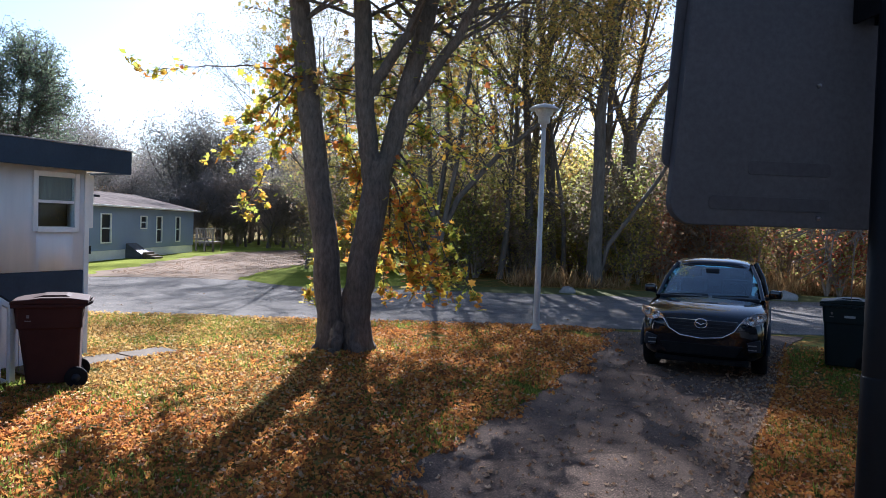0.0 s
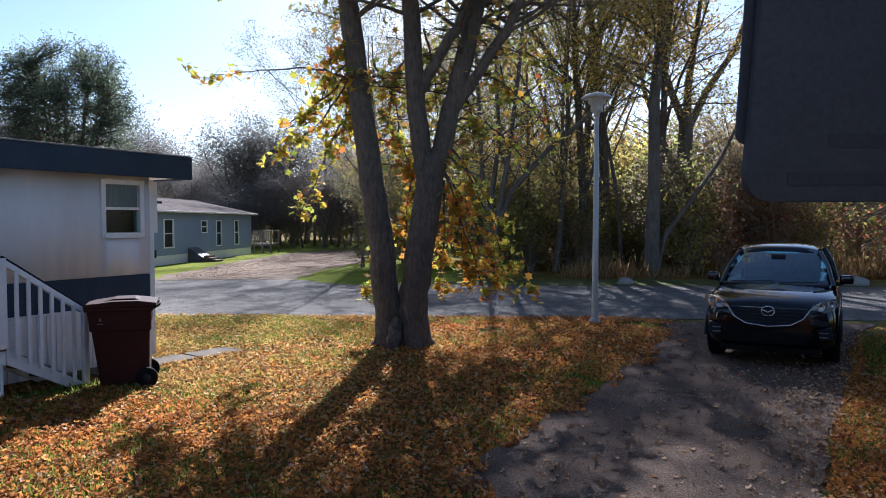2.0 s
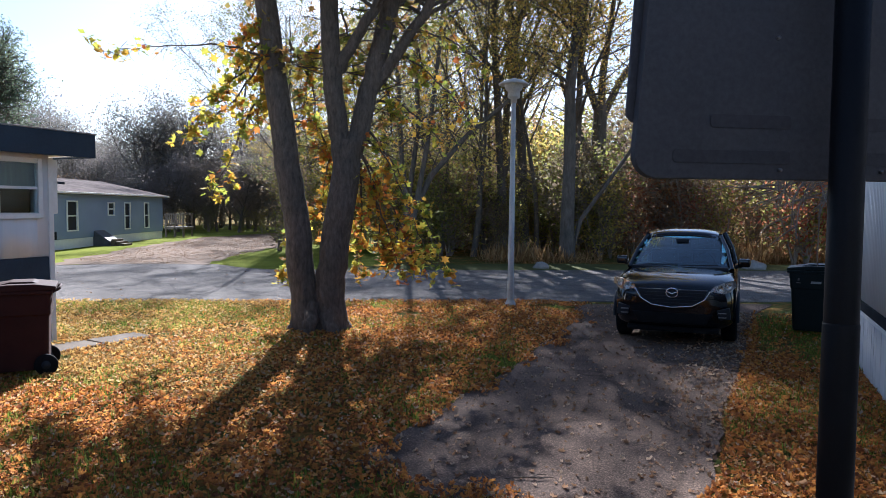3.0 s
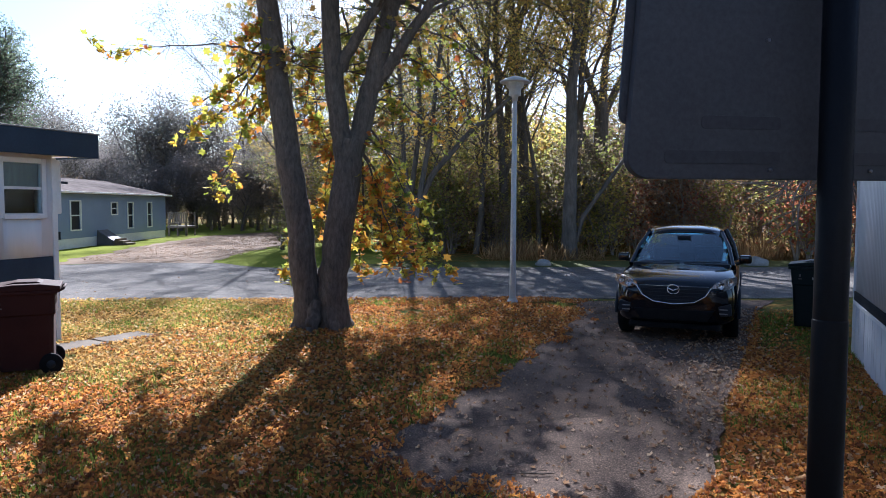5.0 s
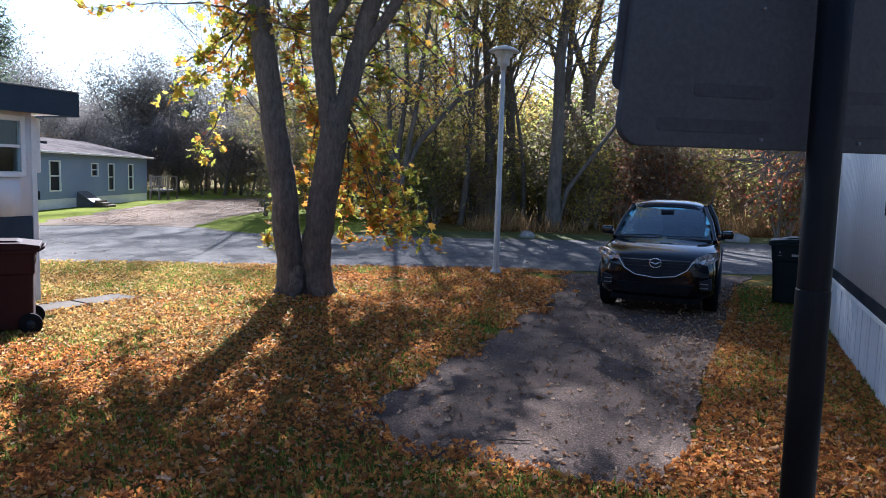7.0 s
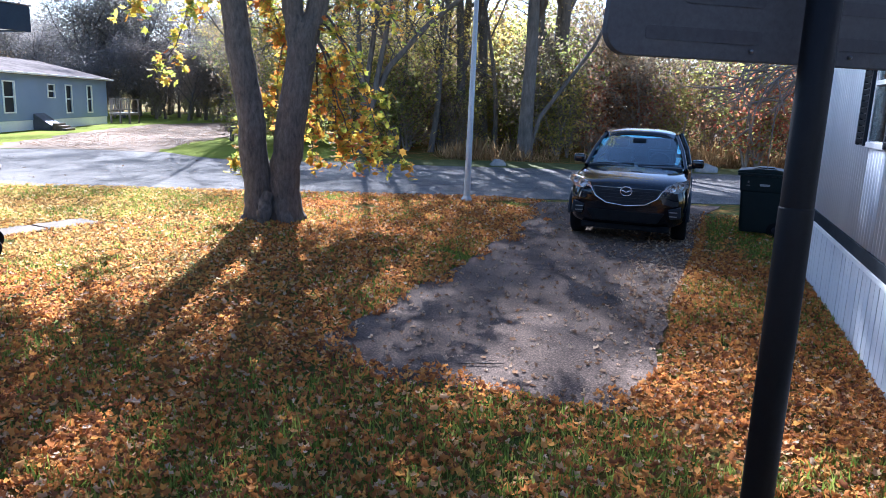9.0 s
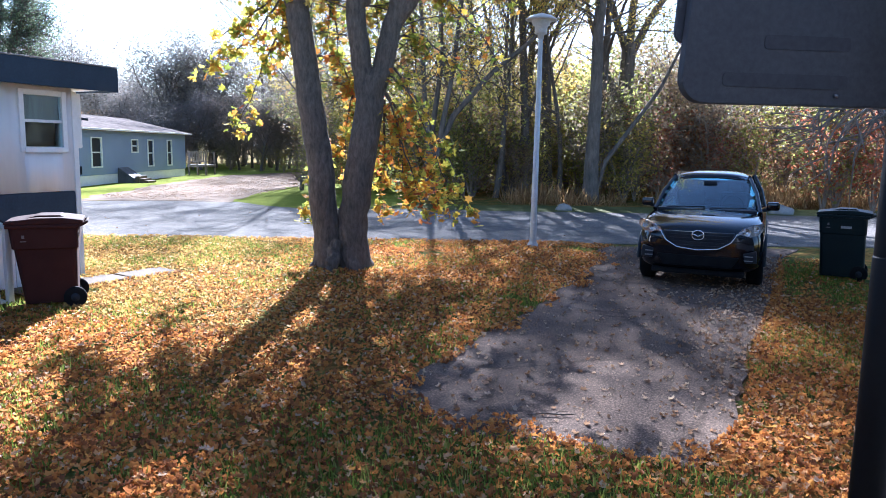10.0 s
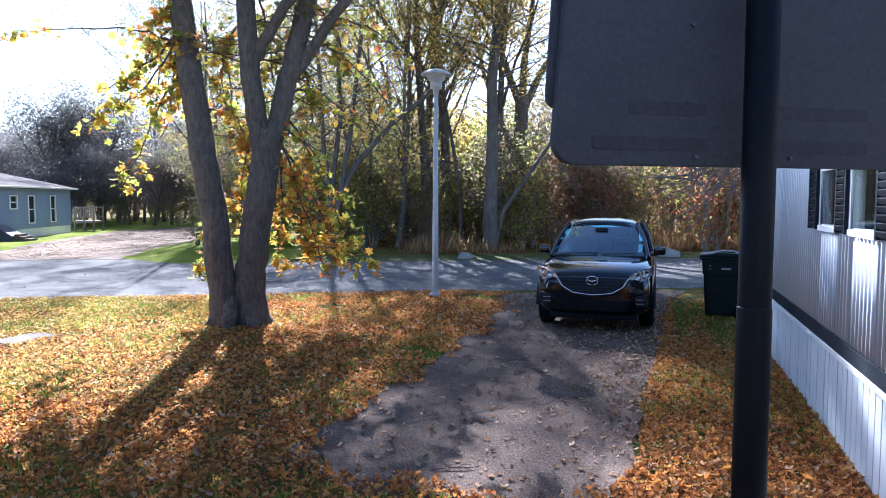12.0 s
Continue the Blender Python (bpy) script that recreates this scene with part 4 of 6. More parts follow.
# ---------- car ----------
def car():
    """Compact dark SUV, nose along -y; x across, y back from the bumper."""
    c = thing("car", "black compact SUV parked on the driveway", "car", pose(-0.69, 10.1, 0, 0, 0, 0))
    c.scale = (0.965, 1.0, 1.0)
    # stations: y, bottom z, sill half width, bottom half width, waist half width, waist z, shoulder half width, shoulder z, top z
    st = [(0.00, 0.34, 0.50, 0.45, 0.62, 0.60, 0.52, 0.80, 0.84),
          (0.10, 0.26, 0.72, 0.66, 0.80, 0.62, 0.66, 0.88, 0.93),
          (0.30, 0.23, 0.86, 0.80, 0.89, 0.66, 0.76, 0.96, 1.00),
          (0.60, 0.22, 0.90, 0.84, 0.92, 0.72, 0.82, 1.01, 1.045),
          (1.00, 0.22, 0.90, 0.84, 0.92, 0.78, 0.84, 1.04, 1.08),
          (1.38, 0.22, 0.89, 0.84, 0.915, 0.80, 0.85, 1.055, 1.10),
          (2.20, 0.22, 0.88, 0.83, 0.91, 0.82, 0.85, 1.07, 1.08),
          (3.20, 0.22, 0.88, 0.83, 0.92, 0.86, 0.85, 1.10, 1.12),
          (4.00, 0.26, 0.86, 0.80, 0.91, 0.88, 0.82, 1.12, 1.14),
          (4.40, 0.32, 0.80, 0.72, 0.84, 0.86, 0.76, 1.08, 1.10),
          (4.54, 0.42, 0.66, 0.60, 0.72, 0.82, 0.66, 1.00, 1.02)]
    half = lambda s: [(0.0, s[1]), (s[3], s[1]), (s[2], s[1] + 0.14), (s[4], s[5]), ((s[4] + s[6]) / 2 + 0.02, (s[5] + s[7]) / 2 + 0.03), (s[6], s[7]), (s[6] * 0.55, s[8] - 0.005), (0.0, s[8])]
    V, F = [], []
    for s in st:
        hp = half(s)
        ring = [(x, z) for x, z in hp] + [(-x, z) for x, z in hp[-2:0:-1]]
        V += [(x, s[0], z) for x, z in ring]
    n = len(ring)
    for j in range(len(st) - 1):
        for i in range(n):
            k = (i + 1) % n
            F.append((j * n + i, j * n + k, (j + 1) * n + k, (j + 1) * n + i))
    me = bpy.data.meshes.new("body")
    last = (len(st) - 1) * n
    me.from_pydata(V, [], [tuple(f[::-1]) for f in F] + [tuple(range(n)), tuple(range(last, last + n))[::-1]])
    bm = bmesh.new()
    bm.from_mesh(me)
    bmesh.ops.recalc_face_normals(bm, faces=bm.faces[:])
    for f in bm.faces:
        f.smooth = True
    body = part("body", bm, CAR_PAINT, c, "glossy black body")
    sub = body.modifiers.new("round", "SUBSURF")
    sub.levels = sub.render_levels = 2
    # greenhouse: pillars and roof, glass between them
    base, top = (lambda y: 0.80 if y < 3.9 else 0.74), 0.60
    cowl, head, rear, tail = (1.30, 1.07), (2.00, 1.565), (3.75, 1.55), (4.25, 1.14)
    V, F = [], []
    for j in range(9):
        f = j / 8
        y = head[0] - 0.05 + (rear[0] + 0.10 - head[0]) * f
        for i in range(13):
            u = 2 * i / 12 - 1
            V.append((u * (0.63 - 0.03 * f), y + 0.06 * u * u * (1 - 2 * f), 1.64 + 0.02 * math.sin(math.pi * f) - 0.075 * abs(u) ** 3.0 - 0.07 * abs(2 * f - 1) ** 4))
    F = [(j * 13 + i, j * 13 + i + 1, j * 13 + i + 14, j * 13 + i + 13) for j in range(8) for i in range(12)]
    r = part("roof", smooth(fast_mesh("roof", V, F)), CAR_PAINT, c)
    th = r.modifiers.new("thick", "SOLIDIFY")
    th.thickness, th.offset = 0.035, -1
    for s in (-1, 1):
        for nm, p0, p1, w in (("front_pillar", (s * 0.81, 1.24, 1.05), (s * 0.60, 2.02, 1.565), 0.032), ("centre_pillar", (s * 0.85, 2.62, 1.06), (s * 0.64, 2.66, 1.58), 0.05),
                              ("rear_pillar", (s * 0.80, 4.15, 1.10), (s * 0.58, 3.72, 1.53), 0.06), ("roof_rail", (s * 0.60, 1.98, 1.565), (s * 0.60, 3.75, 1.575), 0.03)):
            part(nm, tubes(nm, [([p0, tuple((np.array(p0) + p1) / 2 + np.array([s * 0.025, 0, 0.02])), p1], [w, w, w], 10)]), CAR_PAINT, c)
        v = [(s * 0.83, 1.34, 1.06), (s * 0.835, 4.05, 1.11), (s * 0.62, 3.72, 1.56), (s * 0.62, 2.02, 1.56)]
        part("side_glass", fast_mesh("side_glass", v + [(x - s * 0.006, y, z) for x, y, z in v], [(0, 1, 2, 3), (7, 6, 5, 4)]), CAR_GLASS, c).visible_shadow = False
    rows, cols, V, F = 5, 9, [], []
    for off in (0.0, -0.006):
        for j in range(rows):
            f = j / (rows - 1)
            for i in range(cols):
                u = 2 * i / (cols - 1) - 1
                hw = 0.80 + (0.585 - 0.80) * f
                V.append((u * hw, cowl[0] - 0.10 + (head[0] - cowl[0] + 0.10) * f + 0.14 * u * u * (1 - f * 0.4), cowl[1] + (head[1] - cowl[1]) * f + off + 0.02 * math.sin(math.pi * f)))
    for b0 in (0, rows * cols):
        for j in range(rows - 1):
            for i in range(cols - 1):
                q = (b0 + j * cols + i, b0 + j * cols + i + 1, b0 + (j + 1) * cols + i + 1, b0 + (j + 1) * cols + i)
                F.append(q if b0 == 0 else q[::-1])
    part("windscreen", smooth(fast_mesh("windscreen", V, F)), CAR_GLASS, c, "sky-reflecting windscreen").visible_shadow = False
    part("rear_window", fast_mesh("rear_window", [(-0.7, 4.2, 1.16), (0.7, 4.2, 1.16), (0.56, 3.8, 1.54), (-0.56, 3.8, 1.54)], [(0, 1, 2, 3)]), CAR_GLASS, c).visible_shadow = False
    part("cowl", box(-0.76, 1.14, 1.045, 0.76, 1.32, 1.085, 0.012), BLACK_PLASTIC, c)
    for x0, x1 in ((-0.62, -0.02), (0.05, 0.60)):
        part("wiper", tubes("wiper", [([(x0, 1.19, 1.10), ((x0 + x1) / 2, 1.20, 1.108), (x1, 1.25, 1.115)], [0.009] * 3, 6)]), BLACK_PLASTIC, c)
    part("dashboard", box(-0.72, 1.34, 0.98, 0.72, 1.75, 1.10, 0.04), SEAT, c)
    for x in (-0.36, 0.36):
        s = part("seat", box(x - 0.24, 2.45, 0.7, x + 0.24, 2.62, 1.30, 0.06), SEAT, c)
        part("headrest", box(x - 0.13, 2.50, 1.32, x + 0.13, 2.60, 1.50, 0.04), SEAT, s)
    part("rear_seat", box(-0.6, 3.3, 0.7, 0.6, 3.5, 1.46, 0.05), SEAT, c)
    part("steering_wheel", tubes("steering_wheel", [([(0.36 + 0.18 * math.cos(a), 1.86 + 0.06 * math.sin(a), 1.10 + 0.17 * math.sin(a)) for a in np.linspace(0, 2 * math.pi, 20)], [0.014] * 20, 6)]), BLACK_PLASTIC, c)
    part("rear_view_mirror", box(-0.11, 1.78, 1.44, 0.11, 1.81, 1.50, 0.012), BLACK_PLASTIC, c)
    # front: shield grille with chrome wing, badge, intake, lights
    g = part("grille", prism([(-0.50, 0.84), (0.50, 0.84), (0.44, 0.70), (0.28, 0.60), (0.0, 0.575), (-0.28, 0.60), (-0.44, 0.70)], -0.045, 0.06, 0.012), BLACK_PLASTIC, c, "black mesh grille")
    for z in (0.64, 0.69, 0.74, 0.79):
        w = 0.30 + (z - 0.62) * 0.9
        part("grille_bar", box(-w, -0.058, z - 0.010, w, -0.040, z + 0.010, 0.004), BLACK_PLASTIC, g)
    wing = [(-0.64, -0.005, 0.885), (-0.53, -0.04, 0.83), (-0.455, -0.055, 0.71), (-0.29, -0.06, 0.615), (0.0, -0.065, 0.585), (0.29, -0.06, 0.615), (0.455, -0.055, 0.71), (0.53, -0.04, 0.83), (0.64, -0.005, 0.885)]
    part("chrome_wing", tubes("chrome_wing", [(wing, [0.005, 0.009, 0.010, 0.010, 0.010, 0.010, 0.010, 0.009, 0.005], 8)]), CHROME, g, "slim chrome strip")
    bd = part("badge", tubes("badge", [([(0.084 * math.cos(a), -0.066, 0.795 + 0.066 * math.sin(a)) for a in np.linspace(0, 2 * math.pi, 28)], [0.008] * 28, 8)]), CHROME, c, "oval chrome emblem")
    part("badge_bar", tubes("badge_bar", [([(-0.076, -0.068, 0.808), (-0.036, -0.07, 0.80), (0.0, -0.072, 0.778), (0.036, -0.07, 0.80), (0.076, -0.068, 0.808)], [0.007, 0.011, 0.012, 0.011, 0.007], 8)]), CHROME, bd)
    part("badge_back", prism([(0.078 * math.cos(a), 0.795 + 0.06 * math.sin(a)) for a in np.linspace(0, 2 * math.pi, 20)[:-1]], -0.060, -0.035), BLACK_PLASTIC, bd)
    part("lower_intake", prism([(-0.58, 0.50), (0.58, 0.50), (0.48, 0.34), (-0.48, 0.34)], -0.005, 0.10, 0.02), RUBBER, c)
    part("chin", box(-0.66, 0.06, 0.21, 0.66, 0.22, 0.29, 0.03), RUBBER, c)
    for s in (-1, 1):
        hl = thing("headlight", "", "")
        hl.parent = c
        hl["label"] = "clear swept headlight"
        out = [(0.52, 0.80), (0.56, 0.885), (0.74, 0.965), (0.87, 0.985), (0.885, 0.90), (0.80, 0.82), (0.64, 0.775)]
        yf = lambda x: -0.005 + 0.50 * max(0.0, (x - 0.50)) ** 1.35
        bowl = [(s * x, yf(x) + 0.045, z) for x, z in out]
        face = [(s * x, yf(x) - 0.012, z) for x, z in out]
        mid = [(s * 0.72, yf(0.72) - 0.03, 0.88)]
        k = len(out)
        tri = [(k, i, (i + 1) % k) if s < 0 else (k, (i + 1) % k, i) for i in range(k)]
        part("housing", fast_mesh("housing", bowl + [(s * 0.72, yf(0.72) + 0.04, 0.88)], tri), CHROME, hl)
        lens = part("lens", smooth(fast_mesh("lens", face + mid, tri)), LENS, hl)
        lens.visible_shadow = False
        for x, z, rr in ((0.66, 0.865, 0.052), (0.78, 0.905, 0.045)):
            part("reflector", lathe([(0.0, -0.012), (rr * 0.45, -0.004), (rr * 0.8, 0.014), (rr, 0.03), (rr * 1.05, 0.028)], 18), CHROME, hl, m=Matrix.Translation((s * x, yf(x) + 0.03, z)) @ pose(0, 0, 0, 90, 0, 0))
        fg = part("fog_surround", prism([(s * 0.62, 0.56), (s * 0.80, 0.60), (s * 0.82, 0.44), (s * 0.66, 0.42)], 0.04, 0.20, 0.015), BLACK_PLASTIC, c)
        part("fog_lamp", lathe([(0.0, -0.02), (0.04, -0.015), (0.048, 0.02)], 16), CHROME, fg, m=Matrix.Translation((s * 0.71, 0.045, 0.51)) @ pose(0, 0, 0, 90, 0, 0))
        for j in range(2):
            part("fog_fin", box(s * 0.70 - 0.055, 0.03, 0.455 + 0.06 * j, s * 0.70 + 0.06, 0.045, 0.47 + 0.06 * j, 0.004), ALLOY, fg)
        mr = part("door_mirror", box(s * 0.99 - 0.10, 1.60, 1.07, s * 0.99 + 0.10, 1.74, 1.205, 0.05, segments=3), CAR_PAINT, c)
        part("mirror_arm", tubes("mirror_arm", [([(s * 0.84, 1.68, 1.06), (s * 0.95, 1.68, 1.09)], [0.028, 0.03], 8)]), BLACK_PLASTIC, mr)
        for y in (0.86, 3.56):
            w = thing("wheel", "", "")
            w.parent = c
            w.matrix_basis = Matrix.Translation((s * 0.795, y, 0.355)) @ pose(0, 0, 0, 0, 90, 0)
            part("tyre", lathe([(0.22, -0.105), (0.31, -0.115), (0.35, -0.085), (0.357, 0.0), (0.35, 0.085), (0.31, 0.115), (0.22, 0.105)], 36), RUBBER, w)
            part("rim", lathe([(0.0, s * 0.07), (0.05, s * 0.07), (0.10, s * 0.03), (0.20, s * 0.06), (0.225, s * 0.10)], 30), ALLOY, w)
            part("arch", tubes("arch", [([(0.40 * -math.sin(a), 0.40 * math.cos(a), s * 0.115) for a in np.linspace(math.pi * 0.02 - math.pi / 2, math.pi * 0.98 - math.pi / 2 + math.pi, 26)][6:20], [0.03] * 14, 6)]), BLACK_PLASTIC, w)
    return c


car()


# ---------- stones ----------
def boulder(x, y, sx, sy, sz, seed, label):
    bm = bmesh.new()
    bmesh.ops.create_icosphere(bm, subdivisions=3, radius=1.0)
    for v in bm.verts:
        k = 1 + 0.22 * noise.noise(v.co * 1.3 + Vector((seed, 0, 0))) + 0.07 * noise.noise(v.co * 4 + Vector((seed, 5, 0)))
        v.co = Vector((v.co.x * sx * k, v.co.y * sy * k, max(-0.25, v.co.z * k) * sz))
    for f in bm.faces:
        f.smooth = True
    ob = tagged(link("boulder", bm, STONE), label, "rock")
    ob.location = (x, y, sz * 0.2)


boulder(*polar(1.0, 26.4), 0.40, 0.30, 0.24, 1, "pale rounded boulder on the far verge")
boulder(*polar(-14.6, 24.2), 0.26, 0.22, 0.20, 2, "small grey stone on the grass verge")


# ---------- trees ----------
def branch_line(rng, p, d, length, n, wander, lift):
    pts = [np.array(p, float)]
    d = np.array(d, float)
    for _ in range(n):
        d = d + rng.normal(0, wander, 3) + np.array([0, 0, lift])
        d /= np.linalg.norm(d)
        pts.append(pts[-1] + d * length / n)
    return np.array(pts)


def grow(rng, lines, twigs, p, d, length, r, level, top, spread, kids, lift=0.04, bare=0.25, wander=0.10):
    """Adds a limb and all that grows from it."""
    n = 7 if level == 0 else 5 if level == 1 else 3
    pts = branch_line(rng, p, d, length, n, wander * (1 + 0.4 * level), lift)
    end = 0.25 if level == 0 else 0.35
    rad = np.linspace(r, max(r * end, 0.004), n + 1)
    lines.append((pts, rad, 10 if level == 0 else 6 if level == 1 else 4 if level == 2 else 3))
    if level >= top - 1:
        twigs.append(pts)
    if level >= top:
        return
    m = kids[level]
    for i in range(m):
        f = bare + (1 - bare) * (i + rng.uniform(0.2, 0.9)) / m
        k = min(n - 1, int(f * n))
        q = pts[k] + (pts[k + 1] - pts[k]) * (f * n - k)
        t = pts[k + 1] - pts[k]
        t /= np.linalg.norm(t)
        a = rng.uniform(0, 2 * np.pi)
        out = np.array([math.cos(a), math.sin(a), rng.uniform(-0.1, 0.35)])
        out -= t * (out @ t)
        out /= np.linalg.norm(out) + 1e-9
        s = spread * rng.uniform(0.7, 1.3)
        dd = t * math.cos(s) + out * math.sin(s)
        grow(rng, lines, twigs, q, dd, length * rng.uniform(0.38, 0.62) * ((0.45 + 0.65 * math.sin(math.pi * (0.12 + 0.8 * f))) if level == 0 else 1.15 - 0.5 * f), max(0.004, np.interp(f, [0, 1], [r, r * end]) * 0.55), level + 1, top, spread, kids, lift, 0.15, wander)


def leaves_on(rng, twigs, count, spread, size, shape, droop=0.0, pick=None):
    w = np.array([np.linalg.norm(t[-1] - t[0]) for t in twigs])
    idx = rng.choice(len(twigs), count, p=w / w.sum())
    f = rng.uniform(0.1, 1.05, count)
    P = np.empty((count, 3))
    for j, (i, g) in enumerate(zip(idx, f)):
        t = twigs[i]
        k = min(len(t) - 2, int(g * (len(t) - 1)))
        P[j] = t[k] + (t[k + 1] - t[k]) * (g * (len(t) - 1) - k)
    P += rng.normal(0, spread, (count, 3))
    P[:, 2] -= droop * rng.random(count)
    if pick is not None:
        P = P[pick(P)]
    n = len(P)
    return scatter("crown", *shape, P, size * rng.uniform(0.6, 1.3, n), turns(rng, n))


def make_tree(name, seed, label, height, r, bark, leaf, n_leaves, leaf_size, kids, spread=0.75, bare=0.3, stems=1, lean=0.1, lspread=0.22, top=3, pick=None):
    rng = np.random.default_rng(seed)
    lines, twigs = [], []
    for k in range(stems):
        a = 2 * np.pi * k / stems + rng.uniform(0, 1)
        s = lean * rng.uniform(0.5, 1.5) if stems == 1 else 0.22
        grow(rng, lines, twigs, (0.15 * r * math.cos(a), 0.15 * r * math.sin(a), -0.05), (s * math.cos(a), s * math.sin(a), 1.0), height * rng.uniform(0.85, 1.05), r if stems == 1 else r * 0.62, 0, top, spread, kids, 0.04, bare, 0.07)
    t = thing(name, label, "tree" if name == "tree" else "shrub")
    part("trunk", tubes("trunk", lines), bark, t)
    if n_leaves:
        part("crown", leaves_on(rng, twigs, n_leaves, lspread, leaf_size, LEAF_SIMPLE, pick=pick), leaf, t)
    return t


# the maple on the lawn: two main stems, the second parting again
def maple():
    rng = np.random.default_rng(11)
    t = thing("tree", "twin-stemmed maple with yellow and orange autumn leaves", "tree", pose(-6.05, 9.22, 0, 0, 0, 21))
    P = lambda rows: np.array([(a, b, z) for a, b, z in rows], float)
    def limb(rows, radii, sides=14, sub=4):
        rows, radii = P(rows), np.array(radii, float)
        u = np.linspace(0, len(rows) - 1, (len(rows) - 1) * sub + 1)
        pts = np.stack([np.interp(u, np.arange(len(rows)), rows[:, i]) for i in range(3)], -1)
        for _ in range(2):
            pts[1:-1] = 0.25 * pts[:-2] + 0.5 * pts[1:-1] + 0.25 * pts[2:]
        rad = np.interp(u, np.arange(len(rows)), radii)
        pts[1:-1] += rng.normal(0, 0.012, pts[1:-1].shape)
        return (pts, rad, sides)
    left = limb([(-0.20, 0, -0.1), (-0.22, 0, 0.35), (-0.27, 0, 0.85), (-0.36, 0, 1.7), (-0.50, 0, 2.6), (-0.70, 0.05, 3.9), (-0.86, 0.1, 5.2), (-1.15, 0.2, 7.2), (-1.5, 0.3, 9.2)], [0.30, 0.235, 0.22, 0.205, 0.20, 0.185, 0.17, 0.12, 0.05])
    right = limb([(0.20, 0.02, -0.1), (0.17, 0.02, 0.35), (0.16, 0.02, 0.85), (0.29, 0.03, 1.7), (0.42, 0.05, 2.6), (0.50, 0.06, 3.0)], [0.32, 0.25, 0.235, 0.23, 0.225, 0.19])
    mid = limb([(0.40, 0.05, 2.55), (0.30, 0.05, 3.2), (0.20, 0.0, 4.1), (0.17, -0.05, 5.2), (0.0, -0.2, 7.4), (0.1, -0.3, 9.6)], [0.17, 0.16, 0.15, 0.14, 0.10, 0.04])
    rgt = limb([(0.46, 0.06, 2.7), (0.60, 0.1, 3.15), (0.77, 0.15, 3.8), (0.98, 0.2, 4.7), (1.12, 0.25, 5.3), (1.5, 0.4, 7.4), (1.8, 0.5, 9.3)], [0.17, 0.165, 0.155, 0.15, 0.14, 0.09, 0.04])
    rb = limb([(0.78, 0.15, 3.8), (1.15, 0.1, 4.3), (1.45, 0.1, 4.75), (1.80, 0.1, 5.3), (2.4, 0.2, 6.8)], [0.10, 0.09, 0.085, 0.075, 0.04])
    mb = limb([(0.22, 0.0, 4.05), (0.45, -0.05, 4.4), (0.68, -0.1, 4.75), (0.98, -0.1, 5.2), (1.3, -0.2, 6.5)], [0.10, 0.09, 0.085, 0.075, 0.04])
    flare = [limb([(0.55 * math.cos(a), 0.5 * math.sin(a), -0.06), (0.33 * math.cos(a), 0.3 * math.sin(a), 0.10), (0.2 * math.cos(a), 0.12 * math.sin(a), 0.45)], [0.07, 0.12, 0.12], 8) for a in (0.3, 1.3, 2.6, 3.5, 4.4, 5.4)]
    trunk = part("trunk", tubes("trunk", [left, right, mid, rgt, rb, mb] + flare), MAPLE_BARK, t, "furrowed grey-brown bark")
    lines, twigs = [], []
    for stem in (left[0], mid[0], rgt[0], rb[0], mb[0]):
        high = [p for p in stem if p[2] > 5.0]
        for p in high[::1]:
            for _ in range(2):
                a = rng.uniform(0, 2 * np.pi)
                grow(rng, lines, twigs, p, (math.cos(a), math.sin(a), 0.55), rng.uniform(1.2, 2.6) if p[2] < 6.0 else rng.uniform(2.0, 4.6), 0.035, 1, 3, 0.7, [0, 5, 4], 0.0)
    part("branchwork", tubes("branchwork", lines), MAPLE_BARK, t)
    part("upper_crown", leaves_on(rng, twigs, 21000, 0.26, 0.15, LEAF_MAPLE, pick=lambda Q: rng.random(len(Q)) < np.clip((Q[:, 2] - 5.5) / 1.6, 0.07, 1.0) * np.where(Q[:, 0] > 0.7, 0.2, 1.0)), MAPLE_CROWN, t)
    # finer growth round the forks, behind the stems
    lines, twigs = [], []
    for stem in (left[0], mid[0], rgt[0], mb[0]):
        for p in stem:
            if 2.9 < p[2] < 6.2:
                a = rng.uniform(0.1, 3.0)
                grow(rng, lines, twigs, p, (math.cos(a), math.sin(a), 0.25), rng.uniform(0.6, 1.3), 0.014, 1, 3, 0.8, [0, 4, 3], -0.05)
    part("forkwork", tubes("forkwork", lines), MAPLE_BARK, t)
    part("middle_crown", leaves_on(rng, twigs, 1200, 0.10, 0.135, LEAF_MAPLE), MAPLE_CROWN, t)
